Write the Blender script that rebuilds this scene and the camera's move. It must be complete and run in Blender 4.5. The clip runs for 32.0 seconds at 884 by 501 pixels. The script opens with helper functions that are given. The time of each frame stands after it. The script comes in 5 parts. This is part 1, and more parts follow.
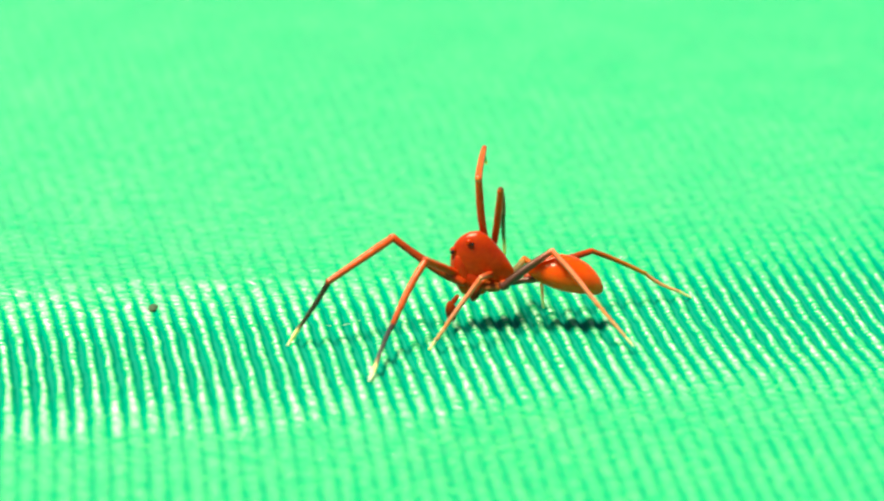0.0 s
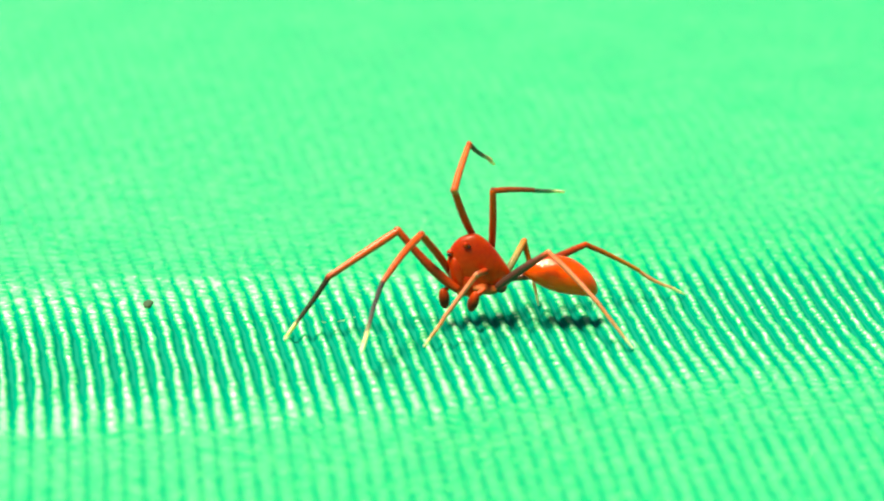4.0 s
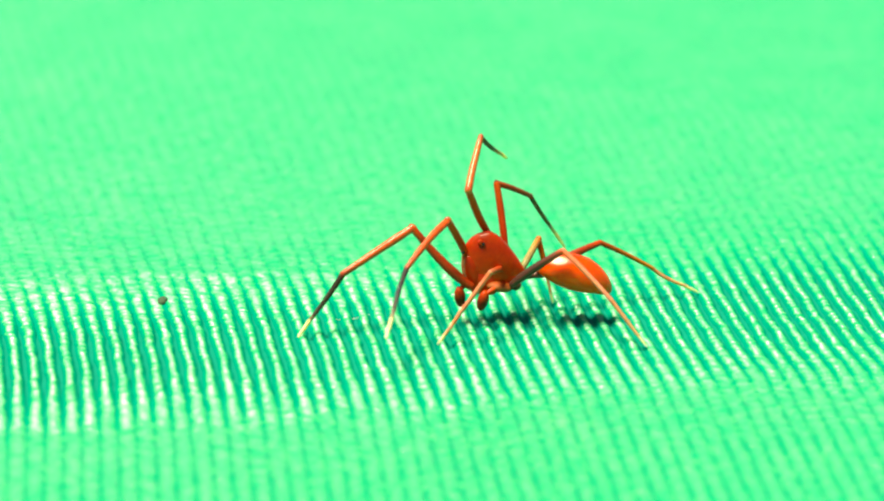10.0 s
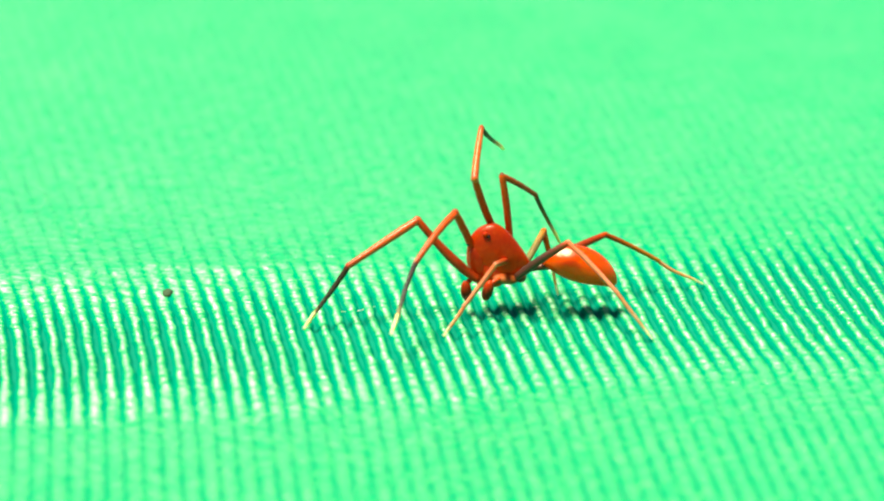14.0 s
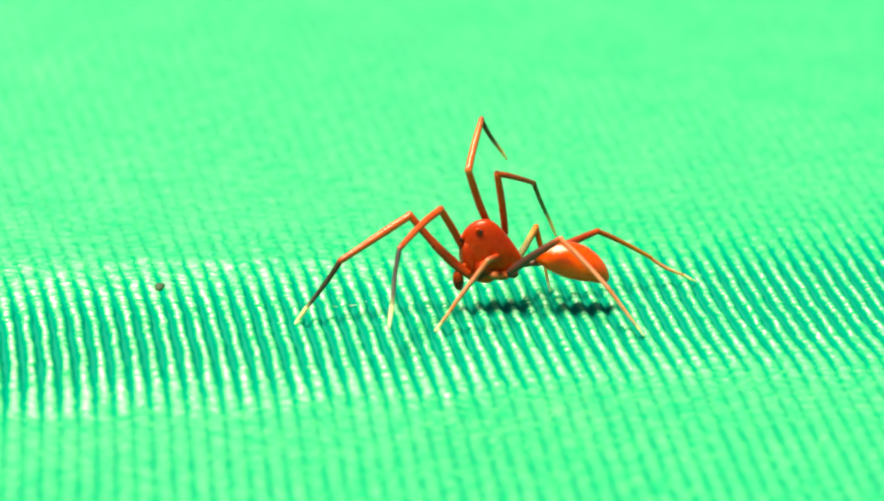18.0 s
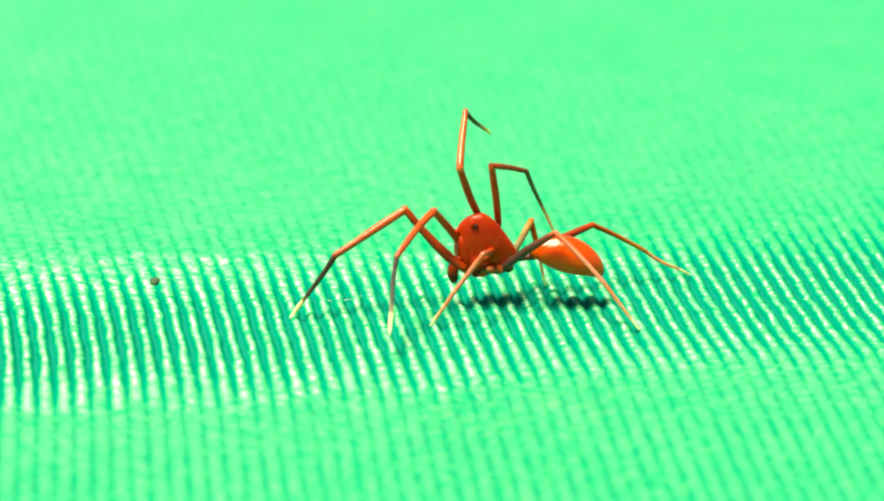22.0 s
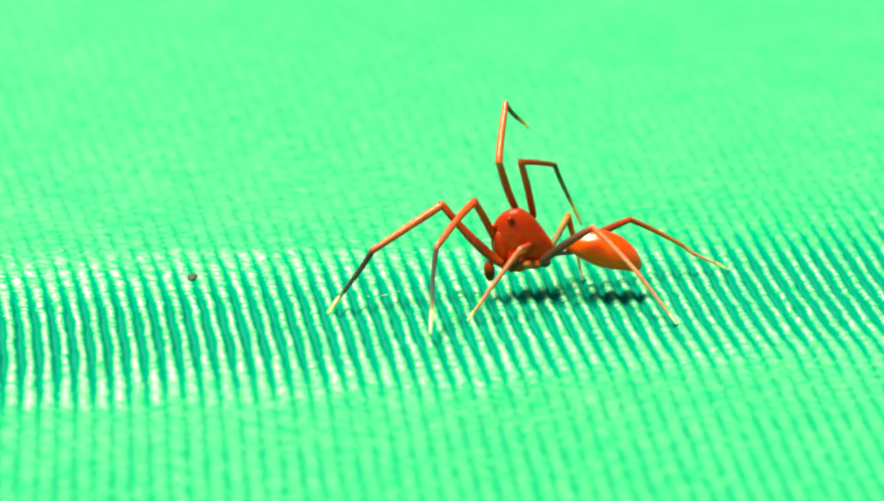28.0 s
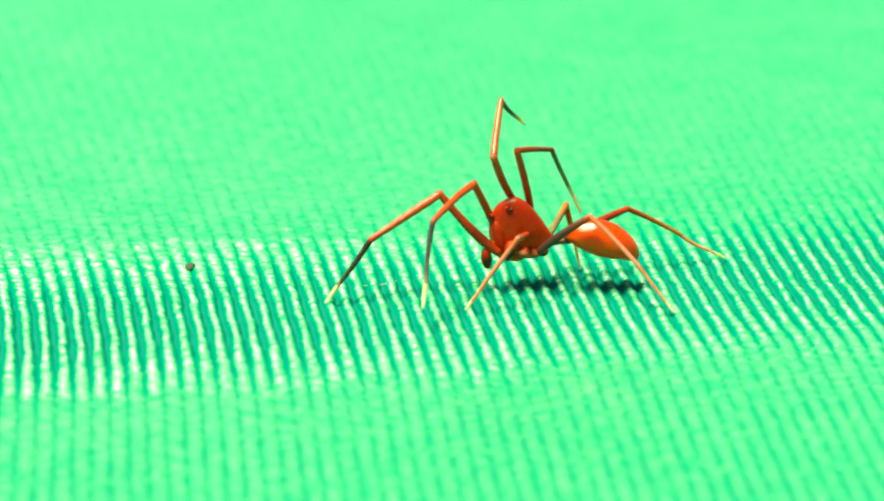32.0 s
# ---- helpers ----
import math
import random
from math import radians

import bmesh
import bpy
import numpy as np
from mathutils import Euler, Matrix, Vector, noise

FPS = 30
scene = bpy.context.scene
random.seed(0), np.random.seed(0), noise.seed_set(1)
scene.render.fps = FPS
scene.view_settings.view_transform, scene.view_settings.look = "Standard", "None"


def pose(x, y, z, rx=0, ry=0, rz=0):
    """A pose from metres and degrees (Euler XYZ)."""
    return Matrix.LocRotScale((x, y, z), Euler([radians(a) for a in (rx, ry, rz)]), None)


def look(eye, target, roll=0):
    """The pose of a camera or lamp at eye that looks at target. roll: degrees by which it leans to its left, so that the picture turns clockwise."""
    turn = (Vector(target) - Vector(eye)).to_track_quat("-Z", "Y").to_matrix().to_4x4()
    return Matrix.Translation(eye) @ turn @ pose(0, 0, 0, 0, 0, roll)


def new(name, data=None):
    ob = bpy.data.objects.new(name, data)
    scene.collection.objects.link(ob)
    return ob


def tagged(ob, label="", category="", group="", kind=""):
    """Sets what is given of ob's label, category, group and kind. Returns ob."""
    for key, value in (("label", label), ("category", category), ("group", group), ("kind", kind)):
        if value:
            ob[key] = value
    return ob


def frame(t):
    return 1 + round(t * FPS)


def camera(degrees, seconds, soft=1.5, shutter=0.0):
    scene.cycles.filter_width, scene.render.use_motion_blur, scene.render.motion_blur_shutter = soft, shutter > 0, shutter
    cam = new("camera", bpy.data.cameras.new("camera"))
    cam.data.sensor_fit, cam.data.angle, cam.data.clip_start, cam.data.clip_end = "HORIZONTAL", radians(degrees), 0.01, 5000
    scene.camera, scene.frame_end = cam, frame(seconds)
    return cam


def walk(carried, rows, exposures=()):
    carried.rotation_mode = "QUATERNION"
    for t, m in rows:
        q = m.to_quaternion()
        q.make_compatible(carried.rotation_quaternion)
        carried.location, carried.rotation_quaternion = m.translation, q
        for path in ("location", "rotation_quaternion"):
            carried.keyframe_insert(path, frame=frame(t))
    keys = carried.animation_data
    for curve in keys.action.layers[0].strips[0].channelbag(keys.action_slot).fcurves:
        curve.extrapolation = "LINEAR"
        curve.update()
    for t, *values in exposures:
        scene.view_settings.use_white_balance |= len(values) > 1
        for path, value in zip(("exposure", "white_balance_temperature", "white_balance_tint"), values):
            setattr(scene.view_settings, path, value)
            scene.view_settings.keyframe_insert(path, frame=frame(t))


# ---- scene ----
MM = 0.001


def mm(x, y, z, rx=0, ry=0, rz=0):
    """A pose from millimetres and degrees."""
    return pose(x * MM, y * MM, z * MM, rx, ry, rz)


# ---- camera: a hand-held macro lens, 11 cm from the animal ----
cam = camera(18, 32.0, soft=2.1, shutter=0.7)
cam.data.dof.use_dof = True
cam.data.dof.focus_distance = 0.1088
cam.data.dof.aperture_fstop = 58.0
EYE = (-0.003210, -0.102063, 0.037840)


def held(yaw, pitch, roll):
    return pose(*EYE, 90 + pitch, roll, yaw)


walk(cam, [
    (0, held(-0.314, -18.936, 0.246)),
    (0.5, held(0.127, -18.927, 0.395)),
    (1, held(0.131, -18.938, 0.333)),
    (1.5, held(-0.127, -18.943, 0.287)),
    (2, held(-0.288, -18.997, 0.177)),
    (2.5, held(-0.440, -18.972, 0.079)),
    (3, held(-0.404, -18.997, 0.134)),
    (3.5, held(-0.381, -19.000, 0.072)),
    (5.5, held(-0.231, -19.043, 0.014)),
    (6, held(-0.024, -19.072, 0.027)),
    (6.5, held(-0.020, -19.065, -0.046)),
    (7, held(-0.060, -19.087, -0.043)),
    (7.5, held(-0.023, -19.084, 0.062)),
    (8, held(-0.032, -19.071, -0.017)),
    (8.5, held(-0.008, -19.036, -0.018)),
    (9, held(-0.000, -19.000, 0.000)),
    (9.5, held(-0.047, -19.007, 0.041)),
    (10, held(-0.006, -19.051, -0.041)),
    (10.5, held(-0.063, -19.032, 0.030)),
    (11, held(-0.014, -18.996, -0.065)),
    (11.5, held(-0.012, -18.977, -0.007)),
    (12, held(-0.047, -18.971, -0.129)),
    (12.5, held(-0.162, -19.000, -0.062)),
    (13, held(0.052, -19.142, -0.211)),
    (13.5, held(-0.065, -19.248, -0.029)),
    (14, held(0.084, -19.213, 0.027)),
    (14.5, held(0.118, -19.195, 0.036)),
    (16.5, held(0.205, -19.286, -0.054)),
    (17, held(0.193, -19.300, -0.271)),
    (17.5, held(0.020, -19.304, -0.224)),
    (18, held(0.045, -19.305, -0.347)),
    (18.5, held(0.006, -19.294, -0.281)),
    (19, held(0.054, -19.267, -0.229)),
    (19.5, held(0.077, -19.295, -0.338)),
    (20, held(0.116, -19.303, -0.367)),
    (20.5, held(-0.029, -19.334, -0.325)),
    (21, held(-0.016, -19.423, -0.480)),
    (21.5, held(-0.101, -19.468, -0.346)),
    (22, held(-0.075, -19.426, -0.307)),
    (22.5, held(0.009, -19.388, -0.305)),
    (23, held(-0.023, -19.385, -0.290)),
    (23.5, held(-0.006, -19.446, -0.397)),
    (24, held(0.033, -19.481, -0.220)),
    (24.5, held(0.148, -19.475, -0.297)),
    (25, held(0.212, -19.480, -0.222)),
    (25.5, held(0.288, -19.471, -0.226)),
    (27.5, held(0.497, -19.484, -0.046)),
    (28, held(0.580, -19.527, 0.128)),
    (28.5, held(0.644, -19.567, 0.160)),
    (29, held(0.514, -19.565, 0.072)),
    (29.5, held(0.594, -19.583, 0.097)),
    (30, held(0.672, -19.547, 0.122)),
    (30.5, held(0.626, -19.535, 0.221)),
    (31, held(0.749, -19.568, 0.238)),
    (31.5, held(0.587, -19.673, 0.142)),
    (32, held(0.522, -19.746, 0.151))
], exposures=((0, 0.75), (32, 0.75)))

# ---- light: a high sun and open sky ----
SUN_ELEVATION, SUN_AZIMUTH = 73.0, 252.0   # azimuth clockwise from +y
world = bpy.data.worlds.new("sky")
scene.world = world
world.use_nodes = True
sky = world.node_tree.nodes.new("ShaderNodeTexSky")
sky.sky_type, sky.sun_disc = "NISHITA", False
sky.sun_elevation, sky.sun_rotation = radians(SUN_ELEVATION), radians(SUN_AZIMUTH)
back = world.node_tree.nodes["Background"]
back.inputs["Strength"].default_value = 0.050
world.node_tree.links.new(sky.outputs["Color"], back.inputs["Color"])
sun_data = bpy.data.lights.new("sun", "SUN")
sun_data.energy, sun_data.angle, sun_data.color = 5.3, radians(19), (1.0, 0.94, 0.80)
sun = new("sun", sun_data)
_el, _az = radians(SUN_ELEVATION), radians(SUN_AZIMUTH)
sun.matrix_world = look((math.sin(_az) * math.cos(_el) * 3, math.cos(_az) * math.cos(_el) * 3, math.sin(_el) * 3), (0, 0, 0))


# ---- materials ----
def material(name, colour, rough=0.5, **more):
    m = bpy.data.materials.new(name)
    m.use_nodes = True
    b = m.node_tree.nodes["Principled BSDF"]
    b.inputs["Base Color"].default_value = (*colour, 1)
    b.inputs["Roughness"].default_value = rough
    for k, v in more.items():
        b.inputs[k.replace("_", " ")].default_value = v
    return m


def node(m, kind, **sets):
    n = m.node_tree.nodes.new(kind)
    for k, v in sets.items():
        if k in n.inputs:
            n.inputs[k].default_value = v
    return n


def link(m, a, b):
    m.node_tree.links.new(a, b)


def shader(m):
    return m.node_tree.nodes["Principled BSDF"]


def ramp(m, fac, stops):
    r = m.node_tree.nodes.new("ShaderNodeValToRGB")
    while len(r.color_ramp.elements) < len(stops):
        r.color_ramp.elements.new(0.5)
    for e, (p, c) in zip(r.color_ramp.elements, stops):
        e.position, e.color = p, (*c, 1)
    link(m, fac, r.inputs["Fac"])
    return r.outputs["Color"]


def mix(m, fac, a, b, blend="MIX"):
    n = m.node_tree.nodes.new("ShaderNodeMix")
    n.data_type, n.blend_type = "RGBA", blend
    for value, sock in ((fac, n.inputs[0]), (a, n.inputs[6]), (b, n.inputs[7])):
        if isinstance(value, bpy.types.NodeSocket):
            link(m, value, sock)
        else:
            sock.default_value = value if isinstance(value, float) else (*value, 1)
    return n.outputs[2]


def bump(m, height, strength, distance):
    n = node(m, "ShaderNodeBump", Strength=strength, Distance=distance)
    link(m, height, n.inputs["Height"])
    link(m, n.outputs["Normal"], shader(m).inputs["Normal"])


def place(m, scale, stretch=(1, 1, 1)):
    """World-sized noise: scale in features per millimetre."""
    g = m.node_tree.nodes.new("ShaderNodeNewGeometry")
    s = m.node_tree.nodes.new("ShaderNodeVectorMath")
    s.operation = "MULTIPLY"
    s.inputs[1].default_value = [1000 * scale * k for k in stretch]
    link(m, g.outputs["Position"], s.inputs[0])
    n = node(m, "ShaderNodeTexNoise", Scale=1.0, Detail=4.0)
    link(m, s.outputs["Vector"], n.inputs["Vector"])
    return n.outputs["Fac"]


def cloth_material(name, dark, light, rough=0.75, spec=0.1):
    """Plain weave: broad fading, fine horizontal weft."""
    m = material(name, light, rough)
    base = ramp(m, place(m, 0.05), [(0.38, dark), (0.6, light)])
    base = mix(m, ramp(m, place(m, 3.0, (0.5, 1.4, 1)), [(0.42, (0, 0, 0)), (0.66, (0.6,) * 3)]), base, dark)
    b = shader(m)
    link(m, base, b.inputs["Base Color"])
    b.inputs["Specular IOR Level"].default_value = spec
    bump(m, place(m, 6.0, (0.6, 1.2, 1)), 0.6, 0.00004)
    return m


def sums(m, kind, a, b):
    """One step of arithmetic between sockets or numbers."""
    n = m.node_tree.nodes.new("ShaderNodeMath")
    n.operation = kind
    for value, sock in ((a, n.inputs[0]), (b, n.inputs[1])):
        if isinstance(value, bpy.types.NodeSocket):
            link(m, value, sock)
        else:
            sock.default_value = value
    return n.outputs[0]


def cord_material():
    """Corded weave: base colour paler on crests for sheen, greener on flanks, darker in grooves for shade; fine weft
    across.
    """
    m = material("green_cord", FLANK, 0.43)
    uv = m.node_tree.nodes.new("ShaderNodeUVMap")
    uv.uv_map = "weave"
    xy = m.node_tree.nodes.new("ShaderNodeSeparateXYZ")
    link(m, uv.outputs["UV"], xy.inputs["Vector"])
    fray = place(m, 4.2, (0.42, 1.25, 1))
    speck = place(m, 5.0, (0.7, 1.15, 1))
    across = sums(m, "MULTIPLY", sums(m, "SUBTRACT", xy.outputs["X"], 0.5), 2.0)
    across = sums(m, "ADD", across, sums(m, "MULTIPLY", sums(m, "SUBTRACT", fray, 0.5), 0.34))
    side = sums(m, "ABSOLUTE", across, 0.0)
    # weft threads, one every WEFT millimetres, a little uneven
    along = sums(m, "ADD", xy.outputs["Y"], sums(m, "MULTIPLY", place(m, 1.1, (1, 1, 1)), 0.8))
    weft = sums(m, "SINE", sums(m, "MULTIPLY", along, 2 * math.pi / WEFT), 0.0)
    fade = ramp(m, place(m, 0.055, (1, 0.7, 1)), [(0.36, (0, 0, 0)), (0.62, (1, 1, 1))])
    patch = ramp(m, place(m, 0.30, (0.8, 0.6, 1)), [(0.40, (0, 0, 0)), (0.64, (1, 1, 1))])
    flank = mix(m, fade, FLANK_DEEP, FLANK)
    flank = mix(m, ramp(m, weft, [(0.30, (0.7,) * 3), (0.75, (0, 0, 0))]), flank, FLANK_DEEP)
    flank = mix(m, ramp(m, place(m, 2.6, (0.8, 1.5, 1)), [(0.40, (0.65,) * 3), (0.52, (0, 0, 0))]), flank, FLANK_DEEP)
    pale = mix(m, patch, CREST_SHEEN, CREST_SHEEN_PALE)
    # sheen along the crest is put into the base colour here
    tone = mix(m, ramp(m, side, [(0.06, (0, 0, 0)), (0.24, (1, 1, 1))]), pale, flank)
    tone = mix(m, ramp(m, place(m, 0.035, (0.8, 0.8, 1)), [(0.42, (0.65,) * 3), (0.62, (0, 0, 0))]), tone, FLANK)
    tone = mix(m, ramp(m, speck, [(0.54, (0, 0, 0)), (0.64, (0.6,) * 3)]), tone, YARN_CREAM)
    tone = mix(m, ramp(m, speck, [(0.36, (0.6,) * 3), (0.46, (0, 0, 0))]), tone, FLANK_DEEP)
    # shade between neighbouring cords, painted as a darker edge
    tone = mix(m, ramp(m, side, [(0.37, (0, 0, 0)), (0.47, (1, 1, 1))]), tone, GROOVE_SHADE)
    b = shader(m)
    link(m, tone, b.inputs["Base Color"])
    sheen = ramp(m, place(m, 3.3, (0.5, 1.6, 1)), [(0.40, (0.05,) * 3), (0.53, (1, 1, 1))])
    gloss = sums(m, "MULTIPLY", ramp(m, side, [(0.12, (1, 1, 1)), (0.32, (0.0,) * 3)]), sheen)
    b.inputs["Specular Tint"].default_value = (1.0, 0.95, 0.78, 1)
    link(m, sums(m, "MULTIPLY", gloss, 0.56), b.inputs["Specular IOR Level"])
    b.inputs["IOR"].default_value = 2.45
    height = sums(m, "ADD", sums(m, "MULTIPLY", weft, 0.12), sums(m, "ADD", sums(m, "MULTIPLY", speck, 0.8), sums(m, "MULTIPLY", fray, 1.6)))
    bump(m, height, 0.9, 0.00006)
    return m


PITCH = 0.652           # millimetres from cord to cord
RIDE = 0.18             # millimetres from one weft riding over the open cords to the next
WEFT = 0.40             # millimetres from weft to weft
# groove to crest: groove shade and crest sheen are painted into these greens
GROOVE_SHADE, FLANK_DEEP, FLANK = (0.0, 0.245, 0.132), (0.0, 0.30, 0.106), (0.0, 0.385, 0.118)
CREST_SHEEN, CREST_SHEEN_PALE, YARN_CREAM = (0.0, 0.46, 0.128), (0.035, 0.545, 0.152), (0.14, 0.60, 0.175)
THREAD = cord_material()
# the sheet under the cords: gap shade is painted in as a darker green
SHADED_BACKING = cloth_material("shaded_green_backing", (0.0, 0.205, 0.115), (0.0, 0.245, 0.132))
PLAIN = cloth_material("plain_green_cloth", (0.0, 0.40, 0.11), (0.02, 0.56, 0.14))


def chitin(name, stops, rough=0.26, sss=0.1, grain=6.0, spec=0.35, scatter=0.0002, spots=0.3):
    """A horny skin whose colour runs along the part's own length."""
    m = material(name, stops[0][1], rough)
    t = m.node_tree.nodes.new("ShaderNodeTexCoord")
    x = m.node_tree.nodes.new("ShaderNodeSeparateXYZ")
    link(m, t.outputs["Generated"], x.inputs["Vector"])
    tone = ramp(m, x.outputs["Z"], stops)
    dapple = place(m, grain)
    tone = mix(m, ramp(m, dapple, [(0.4, (0, 0, 0)), (0.65, (spots,) * 3)]), tone, stops[-1][1], "MULTIPLY")
    b = shader(m)
    link(m, tone, b.inputs["Base Color"])
    b.inputs["Subsurface Weight"].default_value = sss
    b.inputs["Subsurface Radius"].default_value = (1.0, 0.25, 0.02)
    b.inputs["Subsurface Scale"].default_value = scatter
    b.inputs["Specular IOR Level"].default_value = spec
    b.inputs["Specular Tint"].default_value = (1.0, 0.72, 0.5, 1)
    bump(m, place(m, grain * 2.2), 0.35, 0.00003)
    return m


RED, ORANGE, AMBER = (0.50, 0.034, 0.001), (0.70, 0.09, 0.002), (0.66, 0.21, 0.008)
BLACK = (0.030, 0.022, 0.010)
HEAD_SKIN = chitin("red_carapace", [(0.0, (0.84, 0.12, 0.001)), (0.35, (0.60, 0.047, 0.0003)), (0.75, (0.39, 0.023, 0.0003)), (1.0, (0.46, 0.036, 0.001))], 0.28, 0.3, spec=0.3, scatter=0.0004)
BELLY_SKIN = chitin("orange_abdomen", [(0.0, (0.93, 0.115, 0.0005)), (0.4, (0.88, 0.088, 0.0005)), (1.0, (0.76, 0.064, 0.0005))], 0.15, 0.5, spec=0.62, scatter=0.0006, spots=0.12)
shader(BELLY_SKIN).inputs["IOR"].default_value = 1.40
FEMUR = chitin("red_femur", [(0.0, RED), (0.6, (0.58, 0.050, 0.001)), (1.0, (0.72, 0.085, 0.002))], 0.34)
FEMUR_DARK = chitin("dark_femur", [(0.0, (0.07, 0.022, 0.012)), (0.5, (0.055, 0.022, 0.012)), (0.85, (0.16, 0.030, 0.008)), (1.0, ORANGE)], 0.34, spec=0.6)
FEMUR_BROWN = chitin("brown_femur", [(0.0, (0.45, 0.04, 0.001)), (0.25, (0.33, 0.034, 0.003)), (0.8, (0.31, 0.034, 0.003)), (1.0, (0.52, 0.055, 0.002))], 0.34)
TIBIA = chitin("orange_tibia", [(0.0, (0.70, 0.075, 0.003)), (0.25, (0.72, 0.085, 0.004)), (0.7, (0.66, 0.08, 0.005)), (1.0, (0.38, 0.05, 0.004))], 0.32, spec=0.8)
TIBIA_BRIGHT = chitin("glossy_tibia", [(0.0, (0.50, 0.05, 0.001)), (0.2, (0.70, 0.11, 0.008)), (0.8, (0.74, 0.14, 0.015)), (1.0, (0.42, 0.05, 0.004))], 0.30, spec=1.0)
TIBIA_BROWN = chitin("brown_tibia", [(0.0, (0.48, 0.05, 0.002)), (0.35, (0.30, 0.05, 0.008)), (1.0, (0.17, 0.06, 0.018))], 0.36)
TIBIA_PALE = chitin("pale_tibia", [(0.0, (0.66, 0.12, 0.02)), (0.3, (0.68, 0.20, 0.08)), (1.0, (0.70, 0.25, 0.11))], 0.4, spec=0.5)
AMBER_LEG = chitin("amber_leg", [(0.0, (0.36, 0.05, 0.002)), (0.5, (0.50, 0.11, 0.003)), (1.0, AMBER)])
OLIVE_LEG = chitin("olive_leg", [(0.0, (0.26, 0.32, 0.12)), (0.6, (0.36, 0.30, 0.08)), (1.0, (0.62, 0.20, 0.01))])
DARK_SHIN = chitin("dark_metatarsus", [(0.0, (0.28, 0.04, 0.006)), (0.12, BLACK), (0.85, (0.06, 0.05, 0.03)), (1.0, (0.45, 0.33, 0.14))])
GREY_SHIN = chitin("grey_metatarsus", [(0.0, (0.30, 0.04, 0.008)), (0.1, (0.05, 0.04, 0.035)), (0.5, (0.055, 0.055, 0.05)), (0.8, (0.10, 0.10, 0.07)), (1.0, (0.45, 0.36, 0.16))], 0.5, spec=0.15)
OLIVE_SHIN = chitin("olive_metatarsus", [(0.0, (0.22, 0.035, 0.008)), (0.1, (0.07, 0.07, 0.03)), (0.72, (0.11, 0.15, 0.06)), (0.90, (0.45, 0.48, 0.20)), (1.0, (0.74, 0.70, 0.32))])
LIFTED_SHIN = chitin("brown_metatarsus", [(0.0, (0.40, 0.06, 0.006)), (0.14, (0.09, 0.055, 0.025)), (0.55, (0.10, 0.09, 0.045)), (0.8, (0.40, 0.30, 0.12)), (1.0, (0.74, 0.56, 0.24))])
FEMUR_PALE = chitin("pale_femur", [(0.0, RED), (0.5, (0.52, 0.07, 0.006)), (1.0, (0.62, 0.17, 0.05))], 0.4, spec=0.5)
PALE_SHIN = chitin("pale_metatarsus", [(0.0, (0.64, 0.22, 0.08)), (1.0, (0.68, 0.36, 0.16))])
TIP = chitin("pale_tarsus", [(0.0, (0.82, 0.60, 0.24)), (1.0, (0.90, 0.80, 0.44))])
PALP_SKIN = chitin("brown_palp", [(0.0, (0.30, 0.022, 0.002)), (0.4, (0.09, 0.012, 0.004)), (0.65, (0.30, 0.025, 0.002)), (1.0, (0.55, 0.05, 0.002))], 0.3, spec=0.25)
LIP_SKIN = chitin("amber_lip", [(0.0, (0.22, 0.18, 0.05)), (1.0, (0.42, 0.06, 0.004))], 0.5, spec=0.2)
for thin in (TIP, PALE_SHIN, OLIVE_SHIN, LIFTED_SHIN):   # thin enough for light to shine through
    shader(thin).inputs["Subsurface Weight"].default_value = 0.9
    shader(thin).inputs["Subsurface Radius"].default_value = (1.0, 0.8, 0.35)
    shader(thin).inputs["Subsurface Scale"].default_value = 0.0003
EYE_BLACK = material("black_eye", (0.020, 0.007, 0.005), 0.12)
GRIT = material("brown_grit", (0.045, 0.085, 0.030), 0.9)
bump(GRIT, place(GRIT, 14.0), 0.8, 0.00004)


# ---- mesh helpers ----
def mesh_of(name, verts, faces, mat, smooth=True):
    me = bpy.data.meshes.new(name)
    me.from_pydata([tuple(v) for v in verts], [], faces)
    me.materials.append(mat)
    if smooth:
        me.polygons.foreach_set("use_smooth", [True] * len(me.polygons))
    me.update()
    return me


def part(name, me, parent, m=None, label=""):
    ob = new(name, me)
    ob.parent = parent
    if m is not None:
        ob.matrix_basis = m
    if label:
        tagged(ob, label)
    return ob


